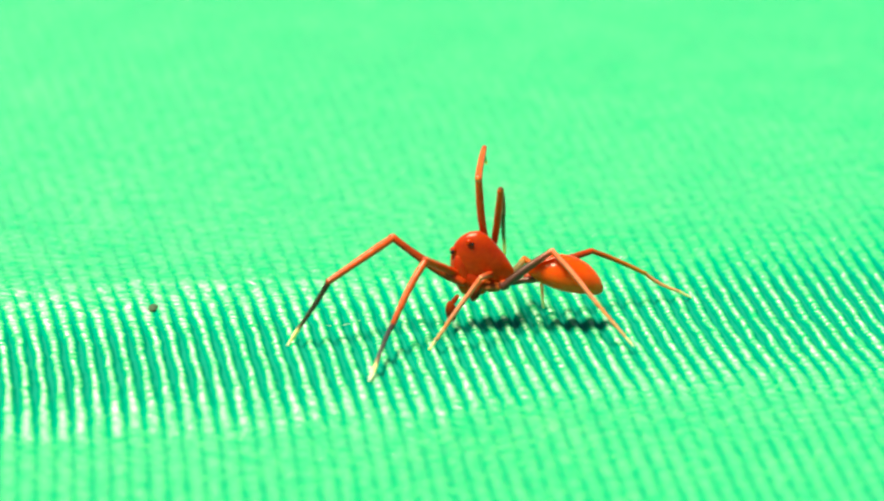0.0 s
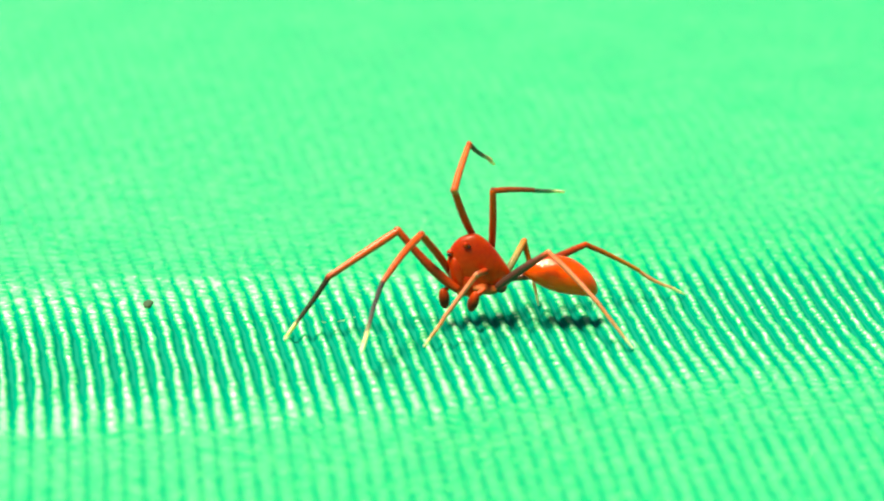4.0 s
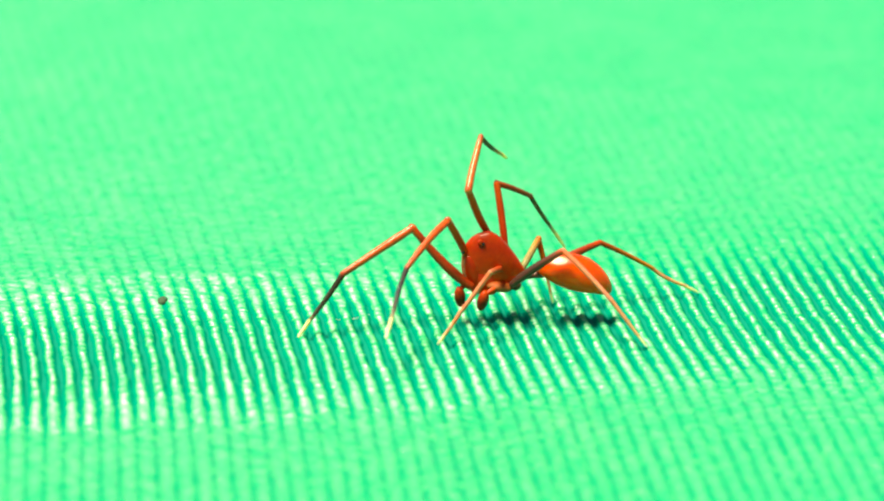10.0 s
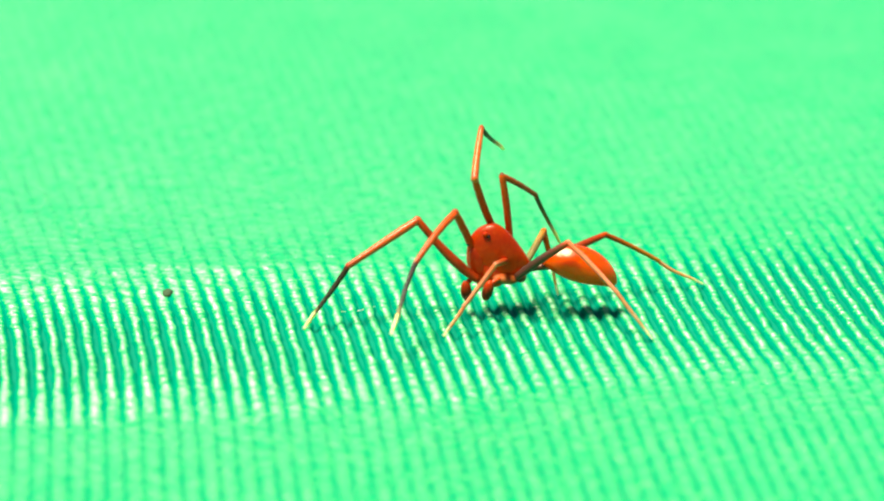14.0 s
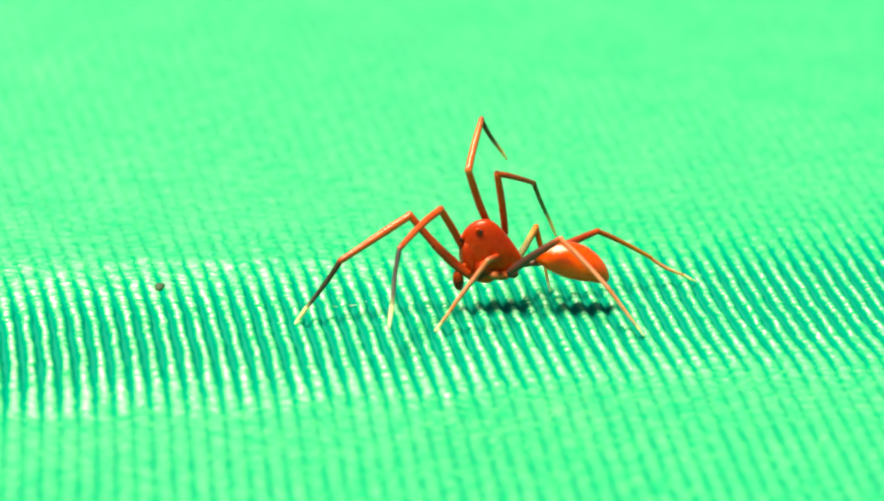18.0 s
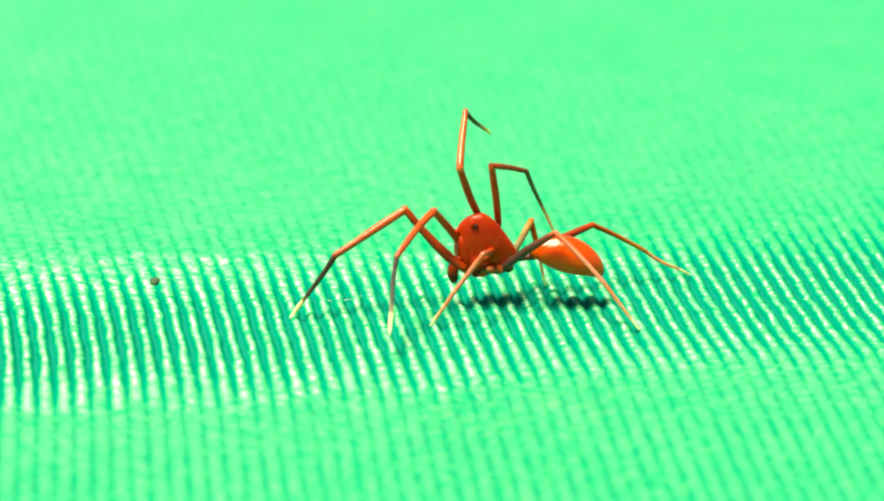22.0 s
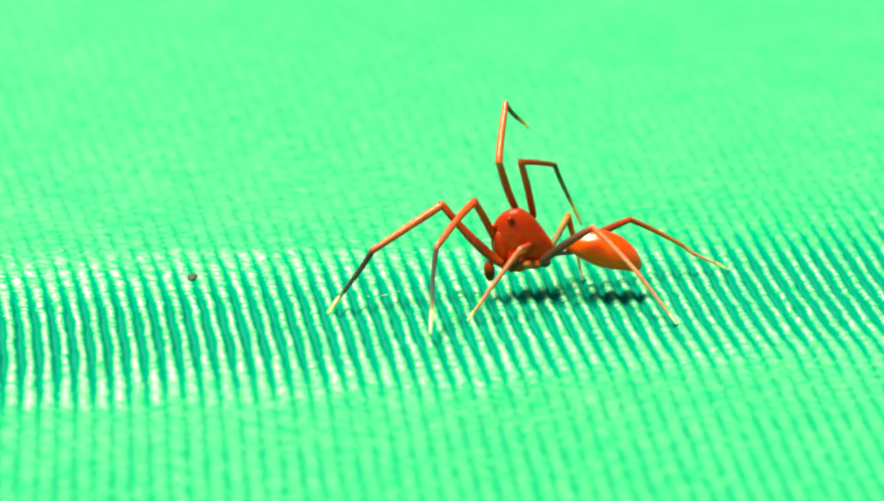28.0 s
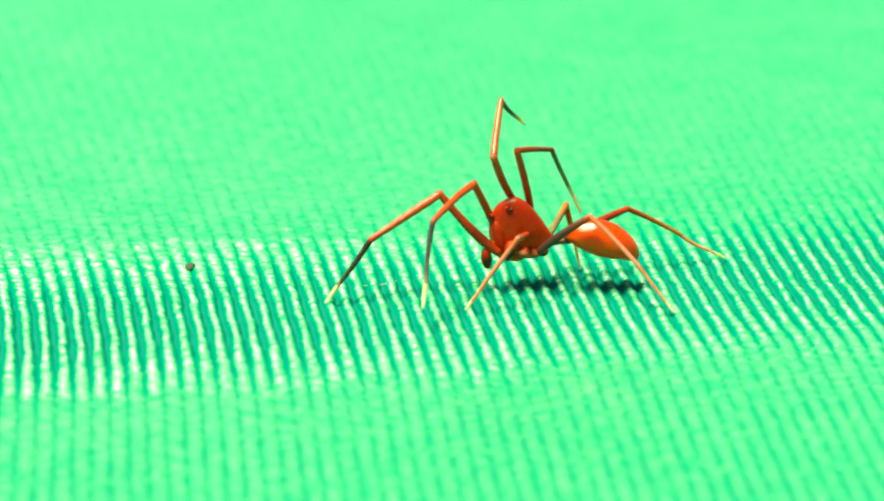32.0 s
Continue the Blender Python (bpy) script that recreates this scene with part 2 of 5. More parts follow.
def tube(name, length, radii, mat, bow=(0.0, 0.0), sides=12, rings=18):
    """A limb segment along +z with rounded ends; radii at even steps, millimetres."""
    verts, faces = [], []
    n = len(radii) - 1
    lo, hi = -0.85 * radii[0], length + 0.85 * radii[-1]
    steps = [lo, lo + 0.12 * radii[0], lo + 0.4 * radii[0]] + [length * i / (rings - 6) for i in range(rings - 5)] + [hi - 0.4 * radii[-1], hi - 0.12 * radii[-1], hi]
    rings = len(steps) - 1
    for z in steps:
        f = min(1.0, max(0.0, z / length))
        k = min(int(f * n), n - 1)
        r = radii[k] + (radii[k + 1] - radii[k]) * (f * n - k)
        over = max(-z, z - length) / r
        if over > 0:
            r *= math.sqrt(max(0.04, 1 - over * over))
        swing = math.sin(math.pi * f ** 0.8)
        for s in range(sides):
            a = 2 * math.pi * s / sides
            wob = 1 + 0.05 * noise.noise((math.cos(a) * 2 + length, math.sin(a) * 2, z * 3))
            verts.append(((r * math.cos(a) * wob + bow[0] * swing) * MM, (r * math.sin(a) * wob + bow[1] * swing) * MM, z * MM))
    for i in range(rings):
        for s in range(sides):
            a, b = i * sides + s, i * sides + (s + 1) % sides
            faces.append((a, b, b + sides, a + sides))
    faces.append(tuple(range(sides - 1, -1, -1)))
    faces.append(tuple(range(rings * sides, (rings + 1) * sides)))
    return mesh_of(name, verts, faces, mat)


def shaped_ball(name, shape, mat, u=32, v=24):
    """A ball whose unit points are sent through shape(x, y, z), millimetres."""
    verts, faces = [], []
    for j in range(1, v):
        th = math.pi * j / v
        for i in range(u):
            ph = 2 * math.pi * i / u
            verts.append((math.sin(th) * math.cos(ph), math.sin(th) * math.sin(ph), math.cos(th)))
    top, bottom = len(verts), len(verts) + 1
    verts += [(0, 0, 1), (0, 0, -1)]
    for j in range(v - 2):
        for i in range(u):
            a, b = j * u + i, j * u + (i + 1) % u
            faces.append((a, a + u, b + u, b))
    for i in range(u):
        faces.append((top, i, (i + 1) % u))
        faces.append((bottom, (v - 2) * u + (i + 1) % u, (v - 2) * u + i))
    return mesh_of(name, [tuple(c * MM for c in shape(*p)) for p in verts], faces, mat)


def aim(p, q):
    """The pose at p (millimetres) whose z axis points to q."""
    d = (Vector(q) - Vector(p)).normalized()
    return Matrix.Translation(Vector(p) * MM) @ Vector((0, 0, 1)).rotation_difference(d).to_matrix().to_4x4()


# ---- the cloth ----


def swell(x, y):
    """The lie of the cloth, millimetres: level round the animal, rising and falling softly beyond."""
    if y <= 14.0:
        return 0.0
    far = min(1.0, (y - 14.0) / 30.0)
    return far * (0.5 * math.sin(x * 0.06 + y * 0.05 + 0.6) + 0.3 * math.sin(y * 0.09 - x * 0.04)) - 0.4 * far


def ease(a):
    a = min(1.0, max(0.0, a))
    return a * a * (3 - 2 * a)


def crease(x):
    return -10.0 + 0.19 * x + 0.3 * math.sin(x * 0.35) + 0.2 * math.sin(x * 0.9 + 1)


def openness(x, y):
    """How far the ribs stand apart: wide open behind the crease, shut before it and far behind."""
    far = 1 - ease((y + 0.9 - 0.21 * x) / 13.0)
    return min(1.0, max(0.0, (y - crease(x)) / 6.2)) ** 0.8 * far


def rib_x(u, y):
    """The line of the rib that crosses y = -3 at u: the ribs lean and bow a little, fanwise."""
    k = max(-28, min(28, (u + 1.23) / PITCH))
    bend = -5.1 + 0.2 * max(-20.0, min(16.0, u))
    v = max(y + 3.0, bend)
    bow = v * v if abs(v) < 6 else 12 * abs(v) - 36
    x = u + (-0.1506 + 0.00101 * k - 0.00004 * k * k) * v + (0.00069 + 0.00022 * k) * bow
    return x + (-0.092 + 0.0014 * k) * min(0.0, y + 3.0 - bend)


def rib_mesh(index, u, mat):
    ys = np.concatenate((np.arange(-26, -12, 0.11), np.arange(-12, 5, 0.034), np.arange(5, 12, 0.07), np.arange(12, 34, 0.12), np.arange(34, 86, 0.4)))
    rng = random.Random(index)
    ph, ph2 = rng.uniform(0, 6.28), rng.uniform(0, 6.28)
    sides = 9
    verts = np.empty((len(ys), sides, 3))
    for i, y in enumerate(ys):
        x = rib_x(u, y)
        o = openness(x, y)
        x += o * (0.022 * math.sin(y * 1.7 + ph2) + 0.012 * math.sin(y * 4.3 + ph) + 0.025 * noise.noise((u * 3, y * 2.6, 5)))
        jog = noise.noise((u * 2, y * 1.4, 3))
        step = (y / RIDE + ph + 0.8 * jog) % 1.0
        away = ease((y + 1.5 - 0.21 * x) / 17.0)
        close = 0.87 + 0.63 * away
        half = (rib_x(u + PITCH, y) - rib_x(u, y)) * (close + (0.395 - close) * o + 0.24 * math.exp(-((y - crease(x) + 1.2) / 1.9) ** 2)) * (1 + 0.12 * jog * o)
        level = 1 - 0.4 * math.exp(-((y - crease(x) + 1.0) / 1.8) ** 2)
        rise = 0.17 * (0.08 * (1 - away) + 0.92 * o) * level * (0.88 + 0.6 * noise.noise((u * 1.7, y * 0.6, 21)))
        knot = (step / 0.8 if step < 0.8 else (1 - step) / 0.2) - 0.5
        heave = 0.07 * (0.1 * (1 - away) + o) * noise.noise((u * 1.5, y * 0.75, 9))
        top = (0.10 * level + 0.05 * o) * (1 - 0.8 * away)
        curve = 1.0 + 0.8 * o
        for s in range(sides):
            a = math.pi * s / (sides - 1)
            ca, sa = math.cos(a), math.sin(a)
            xs = x - half * ca * (1 + 0.08 * o * knot)
            verts[i, s] = (xs, y, swell(xs, y) - 0.16 + 0.03 * (1 - level) + (top + heave + rise * knot) * sa ** curve)
    n = len(ys)
    idx = np.arange(n * sides).reshape(n, sides)
    quads = np.stack((idx[:-1, :-1], idx[:-1, 1:], idx[1:, 1:], idx[1:, :-1]), -1).reshape(-1, 4)
    me = mesh_of("rib", (verts * MM).reshape(-1, 3).tolist(), quads.tolist(), mat)
    weave = np.stack(np.broadcast_arrays(np.linspace(0, 1, sides)[None, :], (ys + ph)[:, None]), -1).reshape(-1, 2)
    me.uv_layers.new(name="weave").data.foreach_set("uv", weave[quads.reshape(-1)].astype(np.float32).reshape(-1))
    return me


def backing_mesh():
    """The woven ground of the cloth, coloured dark for the shade between ribs; beyond the ribs near the animal it is
    plain.
    """
    xs = np.concatenate(([-40000, -3000, -300, -110, -70], np.arange(-48, 54, 2.0), [70, 110, 300, 3000, 40000]))
    ys = np.concatenate(([-40000, -3000, -300, -110, -60, -40], np.arange(-26, 88, 2.0), [120, 300, 3000, 40000]))
    near = [[-70 < x < 70 and -40 < y < 120 for x in xs] for y in ys]
    verts = [(x * MM, y * MM, (swell(x, y) - 0.17 if near[j][i] else -0.7) * MM) for j, y in enumerate(ys) for i, x in enumerate(xs)]
    w = len(xs)
    faces = [(j * w + i, j * w + i + 1, (j + 1) * w + i + 1, (j + 1) * w + i) for j in range(len(ys) - 1) for i in range(w - 1)]
    me = mesh_of("cloth", verts, faces, SHADED_BACKING)
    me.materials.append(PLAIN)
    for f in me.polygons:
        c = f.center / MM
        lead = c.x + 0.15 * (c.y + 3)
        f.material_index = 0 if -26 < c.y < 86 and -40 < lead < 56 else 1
    return me


cloth = tagged(new("cloth", backing_mesh()), "bright green ribbed woven synthetic cloth spread flat in the sun", "cloth", kind="structure")

# ---- the spider ----
spider = tagged(new("spider"), "orange-red ant-like spider standing with its front legs raised", "spider")


def spider_leg(joints, radii, mats, tip, bows):
    """A leg of three segments and a tarsus from its joints in millimetres; the segments are returned."""
    p = [Vector(j) for j in joints]
    lengths = [(p[i + 1] - p[i]).length for i in range(3)]
    leg = part("leg", tube("leg", lengths[0], radii[0], mats[0], bows[0]), spider, aim(p[0], p[1]))
    inv = leg.matrix_basis.inverted()
    tibia = part("tibia", tube("tibia", lengths[1], radii[1], mats[1], bows[1]), leg, inv @ aim(p[1], p[2]))
    knee = radii[1][0] * 1.02
    part("patella", shaped_ball("patella", lambda a, b, c: (a * knee, b * knee, c * knee * 1.25), mats[1], 14, 10), leg, mm(0, 0, lengths[0]))
    shin = lengths[2] - tip
    meta = part("metatarsus", tube("metatarsus", shin + 0.03, radii[2], mats[2], bows[2]), leg, inv @ aim(p[2], p[3]))
    r = radii[2][-1]
    foot = part("tarsus", tube("tarsus", tip, [r * 1.05, r * 1.0, r * 0.72], TIP), leg, inv @ aim(p[2], p[3]) @ mm(0, 0, shin), "pale cream tarsus")
    return leg, tibia, meta, foot, shin


THICK = ([0.17, 0.20, 0.18, 0.15, 0.14], [0.15, 0.165, 0.15, 0.135, 0.13], [0.12, 0.10, 0.075])
LEAN = ([0.15, 0.165, 0.15, 0.12], [0.11, 0.10, 0.09, 0.085], [0.08, 0.07, 0.055])
WISP = ([0.14, 0.145, 0.14, 0.13], [0.12, 0.115, 0.105, 0.095], [0.095, 0.085, 0.07])
SLIM = ([0.145, 0.155, 0.15, 0.14], [0.15, 0.14, 0.13, 0.11], [0.10, 0.09, 0.075])
FORE = ([0.13, 0.125, 0.115, 0.105], [0.10, 0.095, 0.09, 0.085], [0.08, 0.07, 0.058])
FINE = ([0.13, 0.14, 0.13], [0.13, 0.115, 0.10], [0.085, 0.07, 0.055])
side_leg = spider_leg(((-2.030, -0.993, 1.877), (-4.674, -0.477, 3.519), (-7.117, -2.210, 2.364), (-8.700, -2.658, -0.039)), THICK, (FEMUR_BROWN, TIBIA, DARK_SHIN), 0.75,
    ((-0.108, 0.003), (0.008, 0.003), (0.006, -0.040)))
reaching_leg = spider_leg(((-1.914, -0.440, 1.795), (-3.410, -1.919, 3.078), (-4.676, -3.430, 1.068), (-5.512, -6.606, 0.070)), SLIM, (FEMUR, TIBIA, GREY_SHIN), 0.9,
    ((0.040, 0.020), (0.035, 0.088), (-0.045, 0.018)))
raised_leg = spider_leg(((-1.118, 0.197, 3.184), (-1.383, 0.005, 5.693), (-1.119, 2.467, 6.210), (-1.018, 4.124, 5.052)), SLIM, (FEMUR, TIBIA_BRIGHT, LIFTED_SHIN), 0.35,
    ((-0.060, -0.010), (-0.029, 0.003), (0.022, 0.065)))
bent_leg = spider_leg(((-0.700, 0.350, 3.014), (-0.465, -0.454, 5.448), (-0.324, 0.632, 4.185), (-0.227, 2.313, 1.873)), WISP, (FEMUR, TIBIA_BROWN, OLIVE_SHIN), 0.8,
    ((0.030, -0.000), (-0.030, -0.021), (-0.002, 0.030)))
near_leg = spider_leg(((-0.964, -0.945, 2.170), (-1.340, -2.590, 2.614), (-2.528, -3.080, 1.108), (-3.312, -3.425, 0.050)), FORE, (FEMUR_PALE, TIBIA_PALE, PALE_SHIN), 0.4,
    ((0.000, 0.000), (0.000, 0.000), (-0.003, -0.015)))
hind_leg = spider_leg(((-0.470, -1.385, 1.814), (1.404, -1.022, 3.120), (3.062, -2.436, 1.498), (4.402, -3.580, 0.186)), LEAN, (FEMUR_DARK, TIBIA_PALE, PALE_SHIN), 0.45,
    ((-0.040, -0.004), (-0.037, 0.046), (0.000, 0.000)))
far_hind_leg = spider_leg(((0.484, 0.048, 1.675), (3.059, 1.281, 2.326), (5.265, 1.991, 1.114), (7.094, 2.345, -0.013)), LEAN, (FEMUR_BROWN, AMBER_LEG, PALE_SHIN), 0.55,
    ((-0.070, -0.030), (-0.040, -0.016), (0.076, 0.020)))
far_leg = spider_leg(((-0.285, -0.083, 1.603), (0.440, 1.801, 1.821), (1.052, 1.048, 1.662), (1.182, 1.088, 0.050)), FINE, (OLIVE_LEG, AMBER_LEG, PALE_SHIN), 0.4,
    ((0.000, 0.000), (0.000, 0.000), (0.000, 0.000)))

# body
HEAD = Vector((-1.305, -0.462, 2.345))
BELLY = Vector((1.889, -0.743, 1.834))


def head_shape(x, y, z):
    """High and round in front, sloping down to the waist behind, narrowed to the jaws below."""
    back, fore = max(0.0, x), max(0.0, -x)
    h = 1.20 * (1 - 0.44 * back ** 1.4)
    zz = z * h - 0.60 * back ** 1.5
    if z < 0:
        zz *= 1.04 + 0.12 * fore
    sx = (1.12 * x if x < 0 else 1.40 * x) - 0.06 * max(0.0, z) - 0.14 * fore * max(0.0, -z)
    return (sx, y * 0.49 * (1 - 0.35 * back ** 2), zz)


FLAT = Vector((-0.165, -0.63, 0.757)).normalized()   # the flatter shoulder of the abdomen


def belly_shape(x, y, z):
    """Egg-shaped, narrow at the waist, fullest behind and hanging lower there."""
    f = min(1.0, max(0.0, (x + 1) * 0.5))
    wide = 0.50 + 0.55 * math.sin(math.pi * (0.12 + 0.62 * f)) ** 1.2
    zz = z * (0.84 if z > 0 else 0.56) * wide
    droop = 0.62 * max(0.0, x - 0.45) ** 1.3 * (1 - z) * 0.5
    p = Vector((math.copysign(abs(x) ** 0.90, x) * 1.5, y * 0.64 * wide, zz - 0.37 * x - 0.03 * x * x - droop))
    over = 0.04 * math.log(1 + math.exp((p.dot(FLAT) - 0.795) / 0.04))
    return p - FLAT * (0.80 * over)


head = part("cephalothorax", shaped_ball("cephalothorax", head_shape, HEAD_SKIN), spider, Matrix.Translation(HEAD * MM), "glossy dark red domed cephalothorax")
belly = part("abdomen", shaped_ball("abdomen", belly_shape, BELLY_SKIN, 64, 48), spider, Matrix.Translation(BELLY * MM), "shiny translucent orange abdomen")
part("pedicel", tube("pedicel", 1.1, [0.16, 0.12, 0.14], FEMUR_DARK), spider, aim((-0.25, -0.62, 1.74), (0.75, -0.62, 1.84)), "thin dark waist")
for x, y, z, r in ((-0.28, -0.385, 0.80, 0.07), (-1.05, -0.25, 0.44, 0.085)):
    part("eye", shaped_ball("eye", lambda a, b, c, r=r: (a * r, b * r, c * r), EYE_BLACK, 14, 10), head, mm(x, y, z), "shiny black eye")
part("eye_ridge", shaped_ball("eye_ridge", lambda a, b, c: (a * 0.12, b * 0.1, c * 0.09), HEAD_SKIN, 14, 10), head, mm(-0.40, -0.36, 0.88))
part("eye_ridge", shaped_ball("eye_ridge", lambda a, b, c: (a * 0.13, b * 0.12, c * 0.12), HEAD_SKIN, 14, 10), head, mm(-1.01, -0.18, 0.50))


def palp(x, y, z, tilt, label):
    """A feeler: a short bent stalk with a swollen club."""
    club = part("palp", shaped_ball("palp", lambda a, b, c: (a * 0.22, b * 0.22, c * 0.42 + 0.06 * a), PALP_SKIN, 18, 14), head, mm(x, y, z, 0, tilt, 0), label)
    part("stalk", tube("stalk", 0.42, [0.10, 0.1, 0.09], FEMUR), club, mm(0.04, 0.05, 0.22, -20, 50, 0))
    return club


dark_palp = palp(-1.12, -0.45, -1.22, -12, "swollen dark brown palp")
other_palp = palp(-0.18, -0.55, -1.25, 10, "swollen orange-brown palp")
part("chelicera", shaped_ball("chelicera", lambda a, b, c: (a * 0.66, b * 0.36, c * 0.58 - 0.12 * a), HEAD_SKIN, 20, 14), head, mm(-0.24, -0.16, -0.76, 0, 4, 0))
part("chelicera", shaped_ball("chelicera", lambda a, b, c: (a * 0.34 - 0.14 * c, b * 0.32, c * 0.84), HEAD_SKIN, 20, 14), head, mm(-0.68, -0.20, -0.48))
part("sternum", shaped_ball("sternum", lambda a, b, c: (a * 0.55, b * 0.45, c * 0.22), LIP_SKIN, 20, 14), head, mm(0.35, -0.30, -0.92, 0, 8, 0), "pale amber underside")
part("coxa", shaped_ball("coxa", lambda a, b, c: (a * 0.24, b * 0.22, c * 0.2), FEMUR_DARK, 16, 12), head, mm(0.95, -0.45, -0.85), "dark hip joint")
part("coxa", shaped_ball("coxa", lambda a, b, c: (a * 0.26, b * 0.18, c * 0.15 - 0.05 * a), FEMUR, 16, 12), head, mm(-0.66, -0.14, -0.86))

# ---- a crumb on the cloth ----
speck = tagged(new("grit_speck", shaped_ball("grit_speck", lambda a, b, c: (a * 0.20 * (1 + 0.15 * math.sin(5 * b)), b * 0.38, c * 0.11 + 0.02 * a), GRIT, 14, 10)),
               "tiny brown speck of grit lying on the cloth", "grit")
speck.location = (-0.014234, 0.001577, -0.000050)

# ---- a stray fibre across the ribs ----
fibre = tagged(new("loose_fibre", tube("loose_fibre", 1.5, [0.012, 0.018, 0.012], TIP, (0.12, 0.0), 6, 16)), "short pale stray fibre lying across the cloth ribs", "fibre")
fibre.matrix_world = aim((-7.446, -0.555, 0.010), (-6.360, -0.241, 0.010))

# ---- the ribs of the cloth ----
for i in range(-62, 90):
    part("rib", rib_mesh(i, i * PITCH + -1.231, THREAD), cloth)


def motions():
    walk(side_leg[0], [
        (0, mm(-2.03, -0.993, 1.877, -12.6, -57.8, 3.8)),
        (1, mm(-2.221, -1.065, 1.667, 7.8, -46.5, 2)),
        (2, mm(-1.859, -0.994, 1.873, 9.2, -52.4, 1.7)),
        (3, mm(-1.802, -1.051, 1.709, -12.9, -53.7, 2.7)),
        (3.5, mm(-2.087, -1.111, 1.535, -8.1, -45, 1.1)),
        (32, mm(-2.087, -1.111, 1.535, -8.1, -45, 1.1))])
    walk(side_leg[1], [
        (0, mm(-0, 0, 3.155, 63.8, -35, -35.6)),
        (1, mm(-0, -0, 3.155, 58, -70.7, -68.7)),
        (2, mm(0, -0, 3.155, 38.2, -62.9, -41.1)),
        (3, mm(0, -0, 3.155, 64.2, -37.8, -40.1)),
        (3.5, mm(0, -0, 3.155, 71, -50.1, -56.8)),
        (32, mm(0, -0, 3.155, 71, -50.1, -56.8))])
    walk(side_leg[2], [
        (0, mm(-2.337, -1.868, 4.318, 89.9, -29, -83)),
        (1, mm(-3.119, 0.505, 3.717, 89.5, -50.5, -61.2)),
        (2, mm(-2.997, -0.02, 4.305, 84.5, -49.6, -70.5)),
        (3, mm(-2.517, -1.658, 4.259, 91.5, -28.7, -79.1)),
        (3.5, mm(-2.978, -0.992, 3.827, 101.1, -34.5, -77.9)),
        (32, mm(-2.978, -0.992, 3.827, 101.1, -34.5, -77.9))])
    walk(side_leg[3], [
        (0, mm(-4.484, -2.13, 4.32, 89.9, -29, -83)),
        (1, mm(-5.022, -0.524, 3.73, 89.5, -50.5, -61.2)),
        (2, mm(-5.078, -0.593, 4.438, 84.5, -49.6, -70.5)),
        (3, mm(-4.635, -2.093, 4.208, 91.5, -28.7, -79.1)),
        (3.5, mm(-5.003, -1.669, 3.485, 101.1, -34.5, -77.9)),
        (32, mm(-5.003, -1.669, 3.485, 101.1, -34.5, -77.9))])
